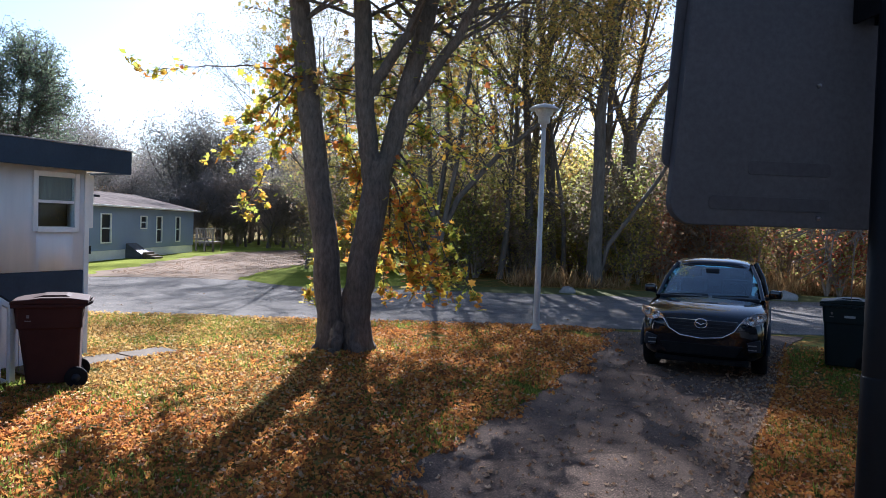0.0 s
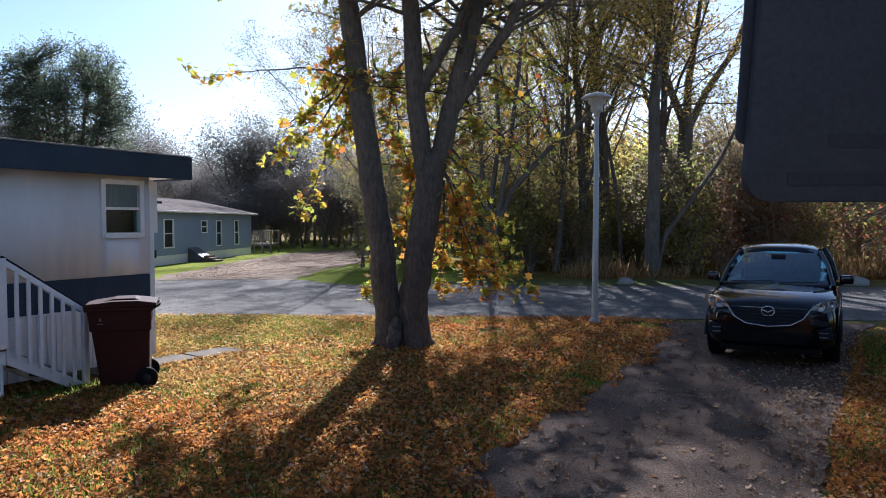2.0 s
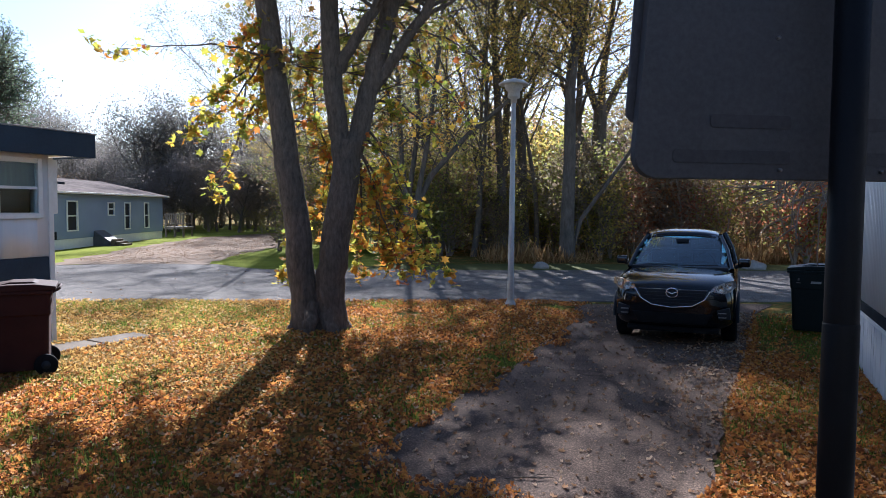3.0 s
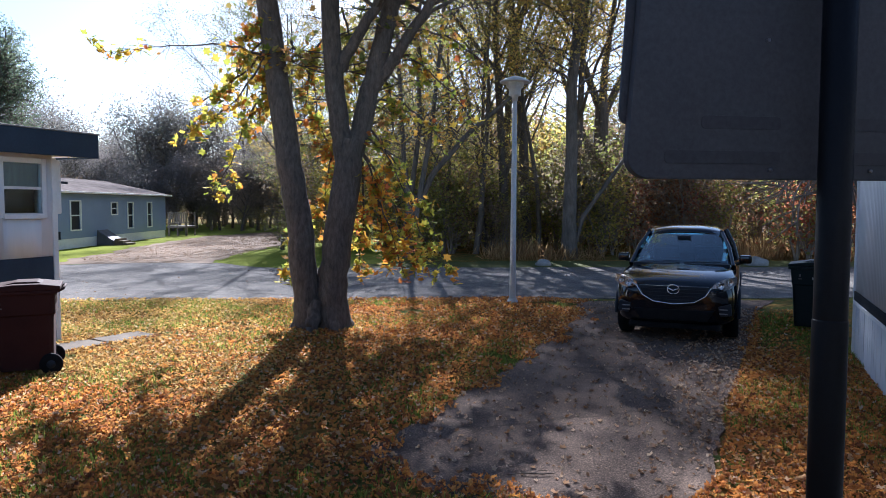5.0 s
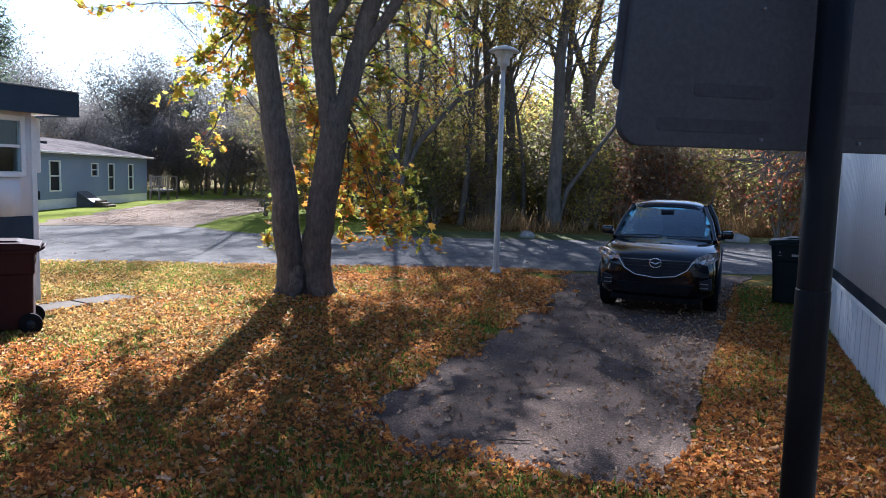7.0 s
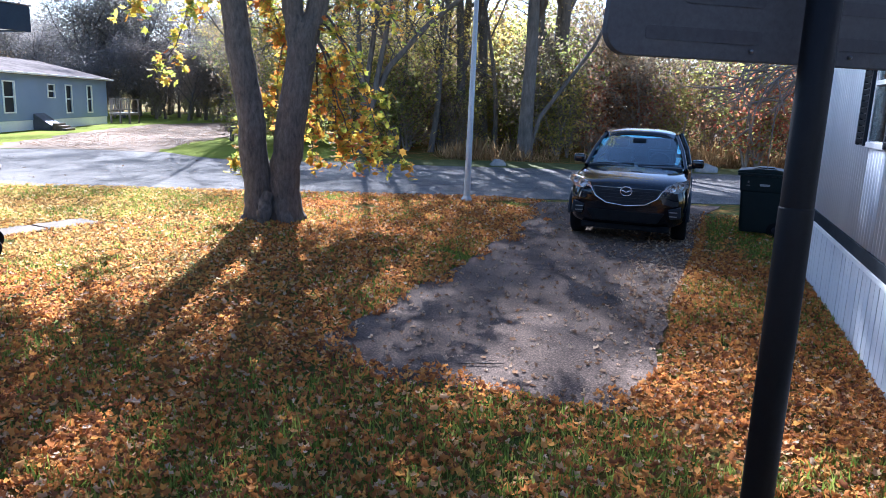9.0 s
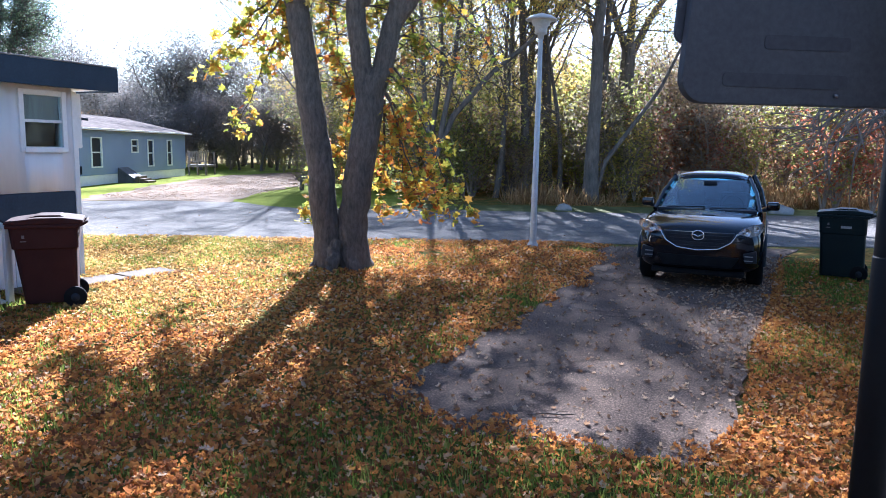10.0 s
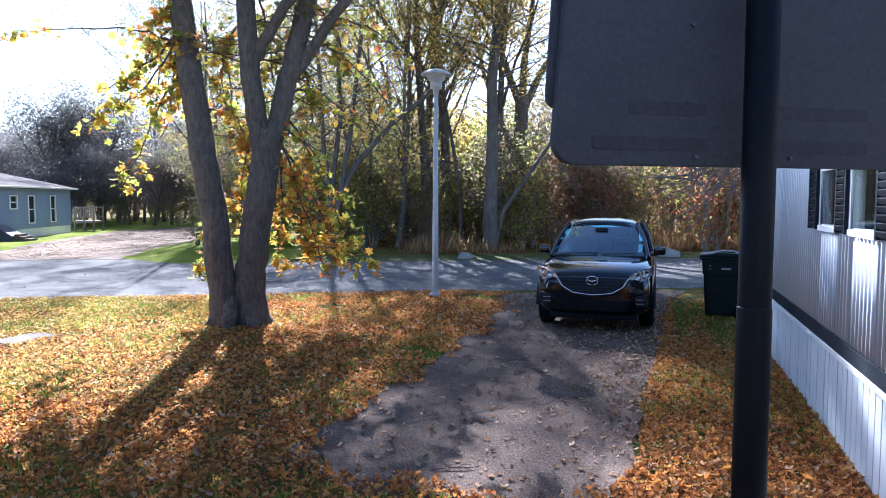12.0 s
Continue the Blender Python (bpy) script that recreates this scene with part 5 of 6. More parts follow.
    # low drooping sprays
    sprays = [([(0.58, 0.1, 3.2), (1.05, 0.0, 2.85), (1.42, -0.1, 2.0), (1.85, -0.1, 1.0)], 150), ([(0.58, 0.1, 2.95), (0.86, 0.2, 2.4), (0.95, 0.2, 1.5), (1.10, 0.2, 1.05)], 170),
              ([(0.64, 0.2, 2.7), (0.62, 0.4, 1.8), (0.52, 0.4, 0.85)], 130), ([(0.60, 0.3, 2.9), (1.0, 0.5, 2.3), (1.35, 0.5, 1.5), (1.5, 0.5, 1.1)], 170), ([(0.7, 0.2, 3.3), (1.25, 0.2, 2.6), (1.75, 0.2, 1.7), (2.05, 0.1, 0.95)], 130), ([(0.6, 0.2, 2.6), (0.95, 0.1, 2.0), (1.2, 0.1, 1.3), (1.3, 0.1, 0.9)], 120), ([(-0.8, 0.1, 4.6), (-1.5, 0.3, 4.0), (-2.0, 0.3, 3.7)], 80),
              ([(0.40, 0.3, 3.1), (0.05, 0.5, 2.8), (-0.06, 0.5, 2.2), (0.02, 0.5, 1.5)], 240), ([(-0.80, 0, 4.5), (-1.25, 0, 3.75), (-1.8, 0, 3.35), (-2.2, 0, 3.15)], 120),
              ([(-0.72, 0.1, 4.0), (-1.15, 0.1, 3.5), (-1.45, 0.1, 2.8), (-1.75, 0.1, 2.2)], 130), ([(-0.80, 0, 4.7), (-1.3, 0.3, 4.4), (-1.55, 0.3, 3.9)], 80),
              ([(-0.85, 0, 4.35), (-1.5, -0.2, 4.52), (-2.3, -0.3, 4.48), (-2.85, -0.3, 4.42), (-3.3, -0.3, 4.38)], 60), ([(-0.36, 0.2, 1.8), (-0.56, 0.4, 1.25), (-0.78, 0.4, 0.75)], 80),
              ([(-0.75, 0.2, 4.9), (-1.0, 0.4, 4.2), (-1.1, 0.4, 3.4)], 80), ([(0.9, 0.3, 4.3), (1.1, 0.5, 3.8), (1.1, 0.5, 3.2)], 70), ([(0.25, 0.3, 4.0), (0.3, 0.6, 3.6), (0.2, 0.6, 3.0)], 60),
              ([(1.1, 0.3, 5.2), (1.5, 0.5, 4.7), (1.7, 0.5, 4.1)], 60)]
    sprays += [([(-0.55, 0.3, 4.7), (-0.2, 0.4, 4.1), (-0.1, 0.4, 3.2)], 100), ([(0.1, 0.3, 4.9), (-0.2, 0.3, 4.4), (-0.32, 0.3, 3.6)], 100), ([(0.3, 0.3, 5.2), (0.45, 0.5, 4.5), (0.5, 0.5, 3.8)], 80)]
    sprays += [([(1.0, 0.2, 4.6), (1.6, 0.3, 4.3), (2.2, 0.3, 3.7), (2.5, 0.3, 3.2)], 60), ([(1.45, 0.1, 4.8), (2.1, 0.2, 4.7), (2.7, 0.2, 4.2)], 60), ([(0.7, 0.3, 3.7), (1.3, 0.4, 3.7), (1.9, 0.4, 3.1)], 45)]
    sprays += [([(-0.6, 0.1, 4.4), (-0.85, 0.1, 4.3), (-0.95, 0.2, 3.8)], 110), ([(-0.65, 0.1, 4.9), (-1.05, 0.0, 4.9), (-1.3, 0.0, 4.5)], 110), ([(-0.5, 0.2, 3.4), (-0.15, 0.5, 3.4), (0.05, 0.5, 2.9)], 90)]
    tw, places, warm = [], [], []
    for rows, n in sprays:
        s = limb(rows, [0.022, 0.014, 0.010, 0.006, 0.004][: len(rows)] if len(rows) > 2 else [0.02, 0.01], 5, 5)
        tw.append(s)
        side = []
        for k in range(3, len(s[0]), 1):
            for _ in range(2):
                q = branch_line(rng, s[0][k], rng.normal(0, 1, 3) + np.array([0, 0, -0.6]), rng.uniform(0.15, 0.38), 3, 0.2, -0.1)
                side.append(q)
                tw.append((q, np.linspace(0.006, 0.003, 4), 3))
        far = len(rows) == 5
        inner = 0.0 < rows[-1][0] < 1.6 and rows[-1][2] < 3.0 or -1.4 < rows[-1][0] < -0.9
        n = n if far else int(1.1 * n)
        k = rng.integers(0, len(side), n)
        if far:
            k = len(side) - 1 - (rng.random(n) ** 2.2 * len(side)).astype(int)
        f = rng.uniform(0.2, 1.0, n)
        for i, g in zip(k, f):
            q = side[i]
            places.append(q[0] + (q[-1] - q[0]) * g + rng.normal(0, 0.05, 3))
            warm.append(rng.random() < (0.68 if inner else 0.14))
    part("spray", tubes("spray", tw), MAPLE_BARK, t)
    places, warm = np.array(places), np.array(warm)
    for Q, mat, words in ((places[~warm], MAPLE_LEAF, "large yellow-green maple leaves"), (places[warm], MAPLE_ORANGE, "large orange maple leaves")):
        part("low_foliage", scatter("low_foliage", *LEAF_MAPLE, Q, 0.145 * rng.uniform(0.6, 1.25, len(Q)), turns(rng, len(Q))), mat, t, words)



maple()

rngw = np.random.default_rng(5)
GROUP = "woodland trees"
species = [
    make_tree("tree", 21, "tall woodland tree with thin yellow leaves", 15.0, 0.17, WOOD_BARK, YELLOW_LEAF, 8500, 0.105, [9, 6, 4], 0.72, 0.25),
    make_tree("tree", 22, "slender woodland tree with pale yellow-green leaves", 13.5, 0.12, WOOD_BARK, PALE_LEAF, 9000, 0.095, [10, 6, 4], 0.65, 0.18, lean=0.16),
    make_tree("tree", 23, "multi-stemmed woodland tree with sparse leaves", 13.0, 0.16, WOOD_BARK, PALE_LEAF, 8000, 0.095, [6, 5, 4], 0.6, 0.25, stems=3),
    make_tree("tree", 24, "half-bare woodland tree with brown twigs", 14.0, 0.14, WOOD_BARK, BROWN_LEAF, 5000, 0.09, [10, 7, 4], 0.7, 0.2),
    make_tree("tree", 25, "crooked woodland tree with olive leaves", 11.0, 0.13, WOOD_BARK, YELLOW_LEAF, 8500, 0.095, [9, 6, 4], 0.9, 0.2, lean=0.3),
]
# far trees wear the haze in their leaf colour
mauve = make_tree("tree", 26, "distant autumn tree, coloured grey-brown for haze", 10.0, 0.25, WOOD_BARK, MAUVE_LEAF, 13000, 0.20, [12, 7, 3], 0.85, 0.12, lspread=0.6)
mauve2 = make_tree("tree", 27, "distant half-bare tree, coloured grey for haze", 10.5, 0.22, WOOD_BARK, MAUVE_LEAF, 9000, 0.18, [11, 7, 3], 0.75, 0.12, lspread=0.5)
bush_olive = make_tree("shrub", 31, "olive green undergrowth shrub", 3.0, 0.05, TWIG, GREEN_LEAF, 1900, 0.135, [5, 3], 0.8, 0.05, stems=5, lspread=0.20, top=2)
bush_brown = make_tree("shrub", 32, "brown twiggy undergrowth shrub", 3.2, 0.05, TWIG, BROWN_LEAF, 1800, 0.125, [6, 3], 0.75, 0.05, stems=5, lspread=0.20, top=2)
bush_red = make_tree("shrub", 33, "russet red twiggy undergrowth shrub", 2.8, 0.05, TWIG, RED_LEAF, 1800, 0.125, [6, 3], 0.75, 0.05, stems=5, lspread=0.20, top=2)
bush_yellow = make_tree("shrub", 34, "bright yellow-green leafy shrub", 2.6, 0.05, TWIG, YELLOW_LEAF, 2000, 0.135, [5, 3], 0.8, 0.05, stems=5, lspread=0.22, top=2)


def plant(ob, x, y, scale, group, rng, first=[]):
    """Sets the pattern itself the first time, copies after that."""
    m = Matrix.LocRotScale((x, y, -0.03), Euler((0, 0, rng.uniform(0, 6.28))), None)
    k = scale * rng.uniform(0.9, 1.1)
    if ob not in first:
        first.append(ob)
        ob.scale = (k, k, k)
        ob.matrix_basis = m @ Matrix.Diagonal((k, k, k, 1))
        tagged(ob, group=group)
        return ob
    c = copy_thing(ob, m)
    c.matrix_basis = m @ Matrix.Diagonal((k, k, k, 1))
    return c


# two marked trees at the wood's edge
def edge_trees():
    rng = np.random.default_rng(41)
    x, y = polar(-12.6, 27.6)
    t = thing("tree", "straight dark trunk with a low slanting limb", "tree", pose(x, y, 0, 0, 0, 12))
    lines, twigs = [], []
    trunk = np.array([(0, 0, -0.1), (0.0, 0, 1.5), (0.05, 0, 4.0), (0.02, 0, 6.5), (0.18, 0, 8.2), (0.5, 0, 11), (0.7, 0, 14)], float)
    lines.append((trunk, [0.34, 0.26, 0.225, 0.205, 0.18, 0.13, 0.05], 14))
    lines.append((np.array([(0.25, 0, 0.6), (0.5, 0, 1.6), (1.2, 0.1, 2.6), (2.3, 0.1, 4.2), (3.1, 0.1, 6.0), (3.5, 0.1, 7.5)]), [0.06, 0.08, 0.075, 0.065, 0.045, 0.02], 8))
    for i in range(26):
        z = 6.0 + 8 * i / 26
        a = rng.uniform(0, 6.28)
        p = [np.interp(z, trunk[:, 2], trunk[:, k]) for k in (0, 1)] + [z]
        grow(rng, lines, twigs, p, (math.cos(a), math.sin(a), 0.5), rng.uniform(1.6, 3.4), 0.05, 1, 3, 0.7, [0, 5, 4], -0.02)
    part("trunk", tubes("trunk", lines), WOOD_BARK, t)
    part("crown", leaves_on(rng, twigs, 11000, 0.25, 0.115, LEAF_SIMPLE, 0.5), YELLOW_LEAF, t)
    x, y = polar(-10.4, 33.0)
    t = thing("tree", "dark trunk forking into four spreading stems", "tree", pose(x, y, 0, 0, 0, 12))
    lines, twigs = [], []
    lines.append((np.array([(0, 0, -0.1), (0, 0, 2.5), (0.05, 0, 5.0), (0.1, 0, 6.6)]), [0.40, 0.34, 0.32, 0.30], 12))
    for rows in ([(0.05, 0, 6.2), (-0.5, 0, 7.6), (-0.8, 0.2, 8.6), (-0.7, 0.2, 10.5), (-0.9, 0.2, 13.5)], [(0.1, 0, 6.3), (0.2, 0, 8.2), (0.4, -0.1, 9.6), (0.7, 0, 12), (0.8, 0, 14.5)],
                 [(0.15, 0, 6.0), (0.9, 0.1, 7.6), (2.0, 0.2, 9.3), (2.6, 0.2, 11.0), (2.9, 0.2, 13.5)], [(-0.1, 0, 3.4), (-0.8, 0.2, 5.4), (-1.6, 0.2, 7.6), (-2.0, 0.2, 9.5)]):
        pts = np.array(rows, float)
        lines.append((pts, np.linspace(0.19, 0.05, len(pts)), 8))
        for i in range(9):
            f = 0.35 + 0.65 * i / 9
            u = f * (len(pts) - 1)
            k = int(u)
            p = pts[k] + (pts[min(k + 1, len(pts) - 1)] - pts[k]) * (u - k)
            a = rng.uniform(0, 6.28)
            grow(rng, lines, twigs, p, (math.cos(a), math.sin(a), 0.6), rng.uniform(1.2, 2.8), 0.04, 1, 3, 0.7, [0, 5, 4], -0.02)
    part("trunk", tubes("trunk", lines), WOOD_BARK, t)
    part("crown", leaves_on(rng, [w for w in twigs if w[0][2] > 8.6], 7000, 0.25, 0.11, LEAF_SIMPLE, 0.4), YELLOW_LEAF, t)
    # a leaning limb that crosses behind the lamp
    x, y = polar(-25.5, 27.5)
    t = thing("tree", "leaning woodland tree with a long slanting stem", "tree", pose(x, y, 0, 0, 0, 20))
    lines, twigs = [], []
    pts = np.array([(0, 0, -0.1), (0.2, 0, 1.4), (1.0, 0.2, 2.8), (2.4, 0.4, 4.4), (3.6, 0.5, 5.4), (4.6, 0.6, 6.3), (5.2, 0.6, 7.2)])
    pts[2:, 2] += 0.4
    lines.append((pts, [0.16, 0.13, 0.11, 0.095, 0.08, 0.06, 0.04], 10))
    for rows in ([(0.2, 0, 1.2), (-0.1, 0, 4), (-0.3, 0.2, 7.5), (-0.6, 0.3, 12)], [(0.3, 0, 1.2), (0.9, 0, 4.5), (1.3, 0.2, 8), (1.6, 0.3, 12)], [(0.0, 0, 1.0), (0.5, 0.3, 5), (0.4, 0.3, 8.5), (0.8, 0.3, 12.5)]):
        q = np.array(rows, float)
        lines.append((q, [0.11, 0.09, 0.07, 0.03], 8))
        for i in range(12):
            f = 0.3 + 0.7 * i / 12
            u = f * 3
            k = min(2, int(u))
            p = q[k] + (q[k + 1] - q[k]) * (u - k)
            a = rng.uniform(0, 6.28)
            grow(rng, lines, twigs, p, (math.cos(a), math.sin(a), 0.6), rng.uniform(1.4, 2.8), 0.035, 1, 3, 0.7, [0, 5, 4], 0.0)
    for i in range(8):
        p = pts[2] + (pts[-1] - pts[2]) * i / 8
        grow(rng, lines, twigs, p, (rng.normal(0, 0.5), rng.normal(0, 0.5), 1), rng.uniform(1.2, 2.4), 0.03, 1, 3, 0.7, [0, 5, 4], 0.0)
    part("trunk", tubes("trunk", lines), WOOD_BARK, t)
    part("crown", leaves_on(rng, [w for w in twigs if w[0][2] < 9.0], 4200, 0.18, 0.10, LEAF_SIMPLE, 0.2), YELLOW_LEAF, t)


edge_trees()

# the wood across the road
spots = [(-23.0, 37), (-21.0, 33), (-18.6, 31), (-16.6, 35), (-14.9, 31), (-8.0, 36), (-5.6, 33), (-3.0, 37), (-1.0, 34), (1.5, 38), (4.0, 35), (7.0, 39), (10, 36), (14, 40),
         (-29.5, 41), (-31.5, 39), (-33.0, 42), (-29.5, 41), (-26.5, 38), (-24.0, 42), (-21.0, 45), (-2.0, 46), (3.0, 48), (8.0, 49),
         (-34.8, 49), (-32.0, 52), (-25.0, 54), (5.0, 58), (16, 50)]
for i, (az, d) in enumerate(spots):
    kind = species[[0, 1, 2, 3, 4, 1, 3, 0, 2, 3][i % 10]] if az < -8 else species[[3, 1, 3, 2, 3][i % 5]]
    tall = 0.52 if az > -14 else 0.74 if az < -19.5 else 1.0
    plant(kind, *polar(az + rngw.uniform(-0.5, 0.5), d), tall * rngw.uniform(0.88, 1.1), GROUP, rngw)
rngp = np.random.default_rng(77)
leafy = make_tree("tree", 28, "tall woodland tree with thin yellow-green crown", 15.0, 0.17, WOOD_BARK, YELLOW_LEAF, 12000, 0.12, [11, 6, 4], 0.72, 0.35, lspread=0.14)
# the one at -17.2 is kept tall to help shade the grey home
for az, d, k in ((-20.0, 29.8, 0.78), (-17.2, 31.2, 1.2), (-26.4, 33, 0.60), (-22.6, 30, 0.58), (-18.6, 33, 0.6)):
    plant(leafy, *polar(az, d), k, GROUP, rngw)
# added shade trees: leaves gather high, out of view, to block the sun
full = make_tree("tree", 30, "added tall tree with full yellow-green crown set high for shade", 16.0, 0.19, WOOD_BARK, YELLOW_LEAF, 19000, 0.125, [12, 7, 4], 0.65, 0.35, lspread=0.16, pick=lambda Q: rngp.random(len(Q)) < np.clip((Q[:, 2] - 5.0) / 5.0, 0.12, 1.0))
for az, d, k in ((-15.8, 32.0, 1.25), (-12.2, 31.5, 1.2), (-18.0, 32.5, 1.25)):
    plant(full, *polar(az, d), k, GROUP, rngw)
pale = make_tree("tree", 29, "slender tree with fine grey-green leaves darkened against the sky", 13.5, 0.12, WOOD_BARK, BACKLIT_LEAF, 13000, 0.105, [12, 6, 4], 0.8, 0.22, lean=0.1, lspread=0.2)
for az, d, k in ((-35.2, 33, 0.86), (-34.2, 47, 1.15), (-37.5, 68, 1.3)):
    plant(pale, *polar(az, d), k, GROUP, rngw)
# undergrowth along the edge
for i in range(80):
    az, d = rngw.uniform(-34, 14), rngw.uniform(29.3, 40)
    k = rngw.random()
    if az > -12:
        kind = bush_red if k < 0.42 else bush_brown if k < 0.80 else bush_olive
    else:
        kind = bush_brown if k < 0.40 else bush_olive if k < 0.72 else bush_yellow if k < 0.92 else bush_red
    plant(kind, *polar(az, d), rngw.uniform(0.55, 1.45), "undergrowth", rngw)
for az, d, kind, k in ((-10.0, 29.2, bush_yellow, 0.95), (-14.5, 37, bush_yellow, 1.7), (-16, 40, bush_yellow, 2.0), (-22, 30, bush_olive, 1.1), (-26, 31, bush_olive, 1.1), (-29, 33, bush_olive, 1.2), (-5, 31, bush_red, 1.1), (-2.5, 30, bush_red, 1.0), (-7.5, 31, bush_red, 1.15)):
    plant(kind, *polar(az, d), k, "undergrowth", rngw)
# thick growth further in, and the far wood behind the blue house
for i in range(40):
    az, d = -35 + 56 * (i + rngw.random()) / 40, rngw.uniform(46, 66)
    plant([bush_brown, bush_olive, bush_brown, bush_red][i % 4], *polar(az, d), rngw.uniform(1.5, 2.3), "undergrowth", rngw)
for i in range(40):
    az, d = -72 + 38 * (i + rngw.random()) / 40, rngw.uniform(64, 90)
    plant([mauve, mauve2, mauve][i % 3], *polar(az, d), rngw.uniform(0.78, 1.02), "far woodland", rngw)
for i in range(26):
    az, d = -60 + 27 * (i + rngw.random()) / 26, rngw.uniform(56, 70)
    plant([bush_brown, bush_brown, mauve][i % 3], *polar(az, d), rngw.uniform(0.8, 1.2) * (0.45 if i % 3 == 2 else 1.0), "far undergrowth", rngw)
for az, d in ((-38.0, 58), (-40.5, 60), (-36.5, 57)):
    plant(bush_olive, *polar(az, d), 0.55, "far undergrowth", rngw)
for i in range(12):
    plant([mauve, mauve2][i % 2], *polar(-43 + 11 * (i + 0.5) / 12, 60 + 5 * (i % 3)), 0.55, "far woodland", rngw)
for i in range(16):
    plant([bush_brown, bush_brown, bush_olive][i % 3], *polar(-45 + 14 * (i + 0.5) / 16, 76 + 5 * (i % 3)), 1.2, "far undergrowth", rngw)
for i in range(14):
    plant([bush_brown, bush_olive][i % 2], *polar(-27 + 22 * (i + 0.5) / 14, 41 + 3 * (i % 3)), 2.0, "undergrowth", rngw)


def round_tree():
    """A broad old tree: limbs fan out to clumps that fill a rounded crown."""
    rng = np.random.default_rng(51)
    t = thing("tree", "large round-crowned tree behind the houses, green toned for haze", "tree", pose(*polar(-56.2, 62), 0))
    centre, semi = np.array([0.0, 0.0, 10.2]), np.array([5.6, 5.6, 5.7])
    limbs, lines, tips = [], [], []
    for k in range(9):
        a = 2 * np.pi * k / 9 + rng.uniform(-0.3, 0.3)
        out, top = rng.uniform(1.2, 3.6), rng.uniform(10.5, 14.5)
        pts = np.array([(0.2 * math.cos(a), 0.2 * math.sin(a), 1.5), (0.35 * out * math.cos(a), 0.35 * out * math.sin(a), 5.0), (0.7 * out * math.cos(a), 0.7 * out * math.sin(a), 8.0), (out * math.cos(a), out * math.sin(a), top)])
        limbs.append(pts)
        lines.append((pts, [0.22, 0.17, 0.12, 0.04], 7))
    lines.append((np.array([(0, 0, -0.1), (0, 0, 1.0), (0, 0, 2.5)]), [0.62, 0.5, 0.42], 12))
    joints = np.concatenate([np.stack([np.interp(np.linspace(0, 3, 16), np.arange(4), p[:, i]) for i in range(3)], -1)[5:] for p in limbs])
    for _ in range(400):
        d = rng.normal(0, 1, 3)
        d[2] = d[2] + 0.15
        d /= np.linalg.norm(d)
        end = centre + semi * d * rng.uniform(0.2, 1.0) ** 0.5 * rng.uniform(0.92, 1.06)
        low = joints[joints[:, 2] < end[2] + 0.3]
        low = low if len(low) else joints
        j = low[np.argmin(np.linalg.norm(low - end, axis=1))]
        mid = (j + end) / 2 + np.array([0, 0, 0.25]) + rng.normal(0, 0.15, 3)
        lines.append((np.array([j, mid, end]), [0.07, 0.045, 0.015], 5))
        for _ in range(7):
            q = branch_line(rng, mid + (end - mid) * rng.uniform(0.2, 1.0), rng.normal(0, 1, 3) + np.array([0, 0, 0.3]), rng.uniform(0.6, 1.5), 4, 0.15, 0.0)
            lines.append((q, np.linspace(0.022, 0.008, 5), 3))
            tips.append(q)
    part("trunk", tubes("trunk", lines), WOOD_BARK, t)
    n = 44000
    Q = np.array(tips)
    k, f = rng.integers(0, len(Q), n), rng.integers(0, 5, n)
    P = Q[k, f] + rng.normal(0, 0.20, (n, 3))
    part("crown", scatter("crown", *LEAF_SIMPLE, P, 0.175 * rng.uniform(0.6, 1.3, n), turns(rng, n)), DARK_LEAF, t)


round_tree()


# ---------- bare shrub by the right home ----------
def bare_shrub():
    """Stems rise past the home's corner and arch over to the yard in crossing switches."""
    rng = np.random.default_rng(61)
    t = thing("shrub", "bare arching shrub beside the grey home", "shrub", pose(2.15, 11.6, 0))
    for i in range(13):
        side = rng.normal(-0.35, 0.85)
        reach = rng.uniform(0.6, 1.4) if side > -0.9 else rng.uniform(0.95, 1.5)
        top = rng.uniform(2.5, 3.5)
        drop = rng.uniform(0.5, 1.0)
        ctrl = np.array([(rng.normal(0, 0.12), rng.normal(0.1, 0.12), -0.05), (-0.15 * reach, 0.3 + 0.25 * side, 0.6 * top), (-0.5 * reach, 0.2 + 0.6 * side, top), (-reach, side, top - 0.45 * drop), (-reach - 0.15, 1.2 * side, top - 1.2 * drop)])
        ctrl[:, 1] = np.clip(ctrl[:, 1], [-0.3, -0.8, -1.2, -2.0, -2.2], 2.0)
        u = np.linspace(0, 4, 17)
        pts = np.stack([np.interp(u, np.arange(5), ctrl[:, k]) for k in range(3)], -1)
        for _ in range(3):
            pts[1:-1] = 0.25 * pts[:-2] + 0.5 * pts[1:-1] + 0.25 * pts[2:]
        pts[1:] += rng.normal(0, 0.02, pts[1:].shape)
        lines = [(pts, np.linspace(0.022, 0.008, 17), 5)]
        for _ in range(6):
            k = rng.integers(7, 16)
            q = branch_line(rng, pts[k], (rng.normal(-0.5, 0.7), rng.normal(0, 0.9), rng.uniform(-0.7, 0.4)), rng.uniform(0.4, 1.0), 5, 0.12, -0.05)
            lines.append((q, np.linspace(0.013, 0.006, 6), 4))
        part("stem", tubes("stem", lines), SWITCH, t)


bare_shrub()


# ---------- loose growth: grass, dry stalks, fallen leaves ----------
def stuff(name, me, material, label, category):
    return tagged(link(name, me, material), label, category, kind="stuff")


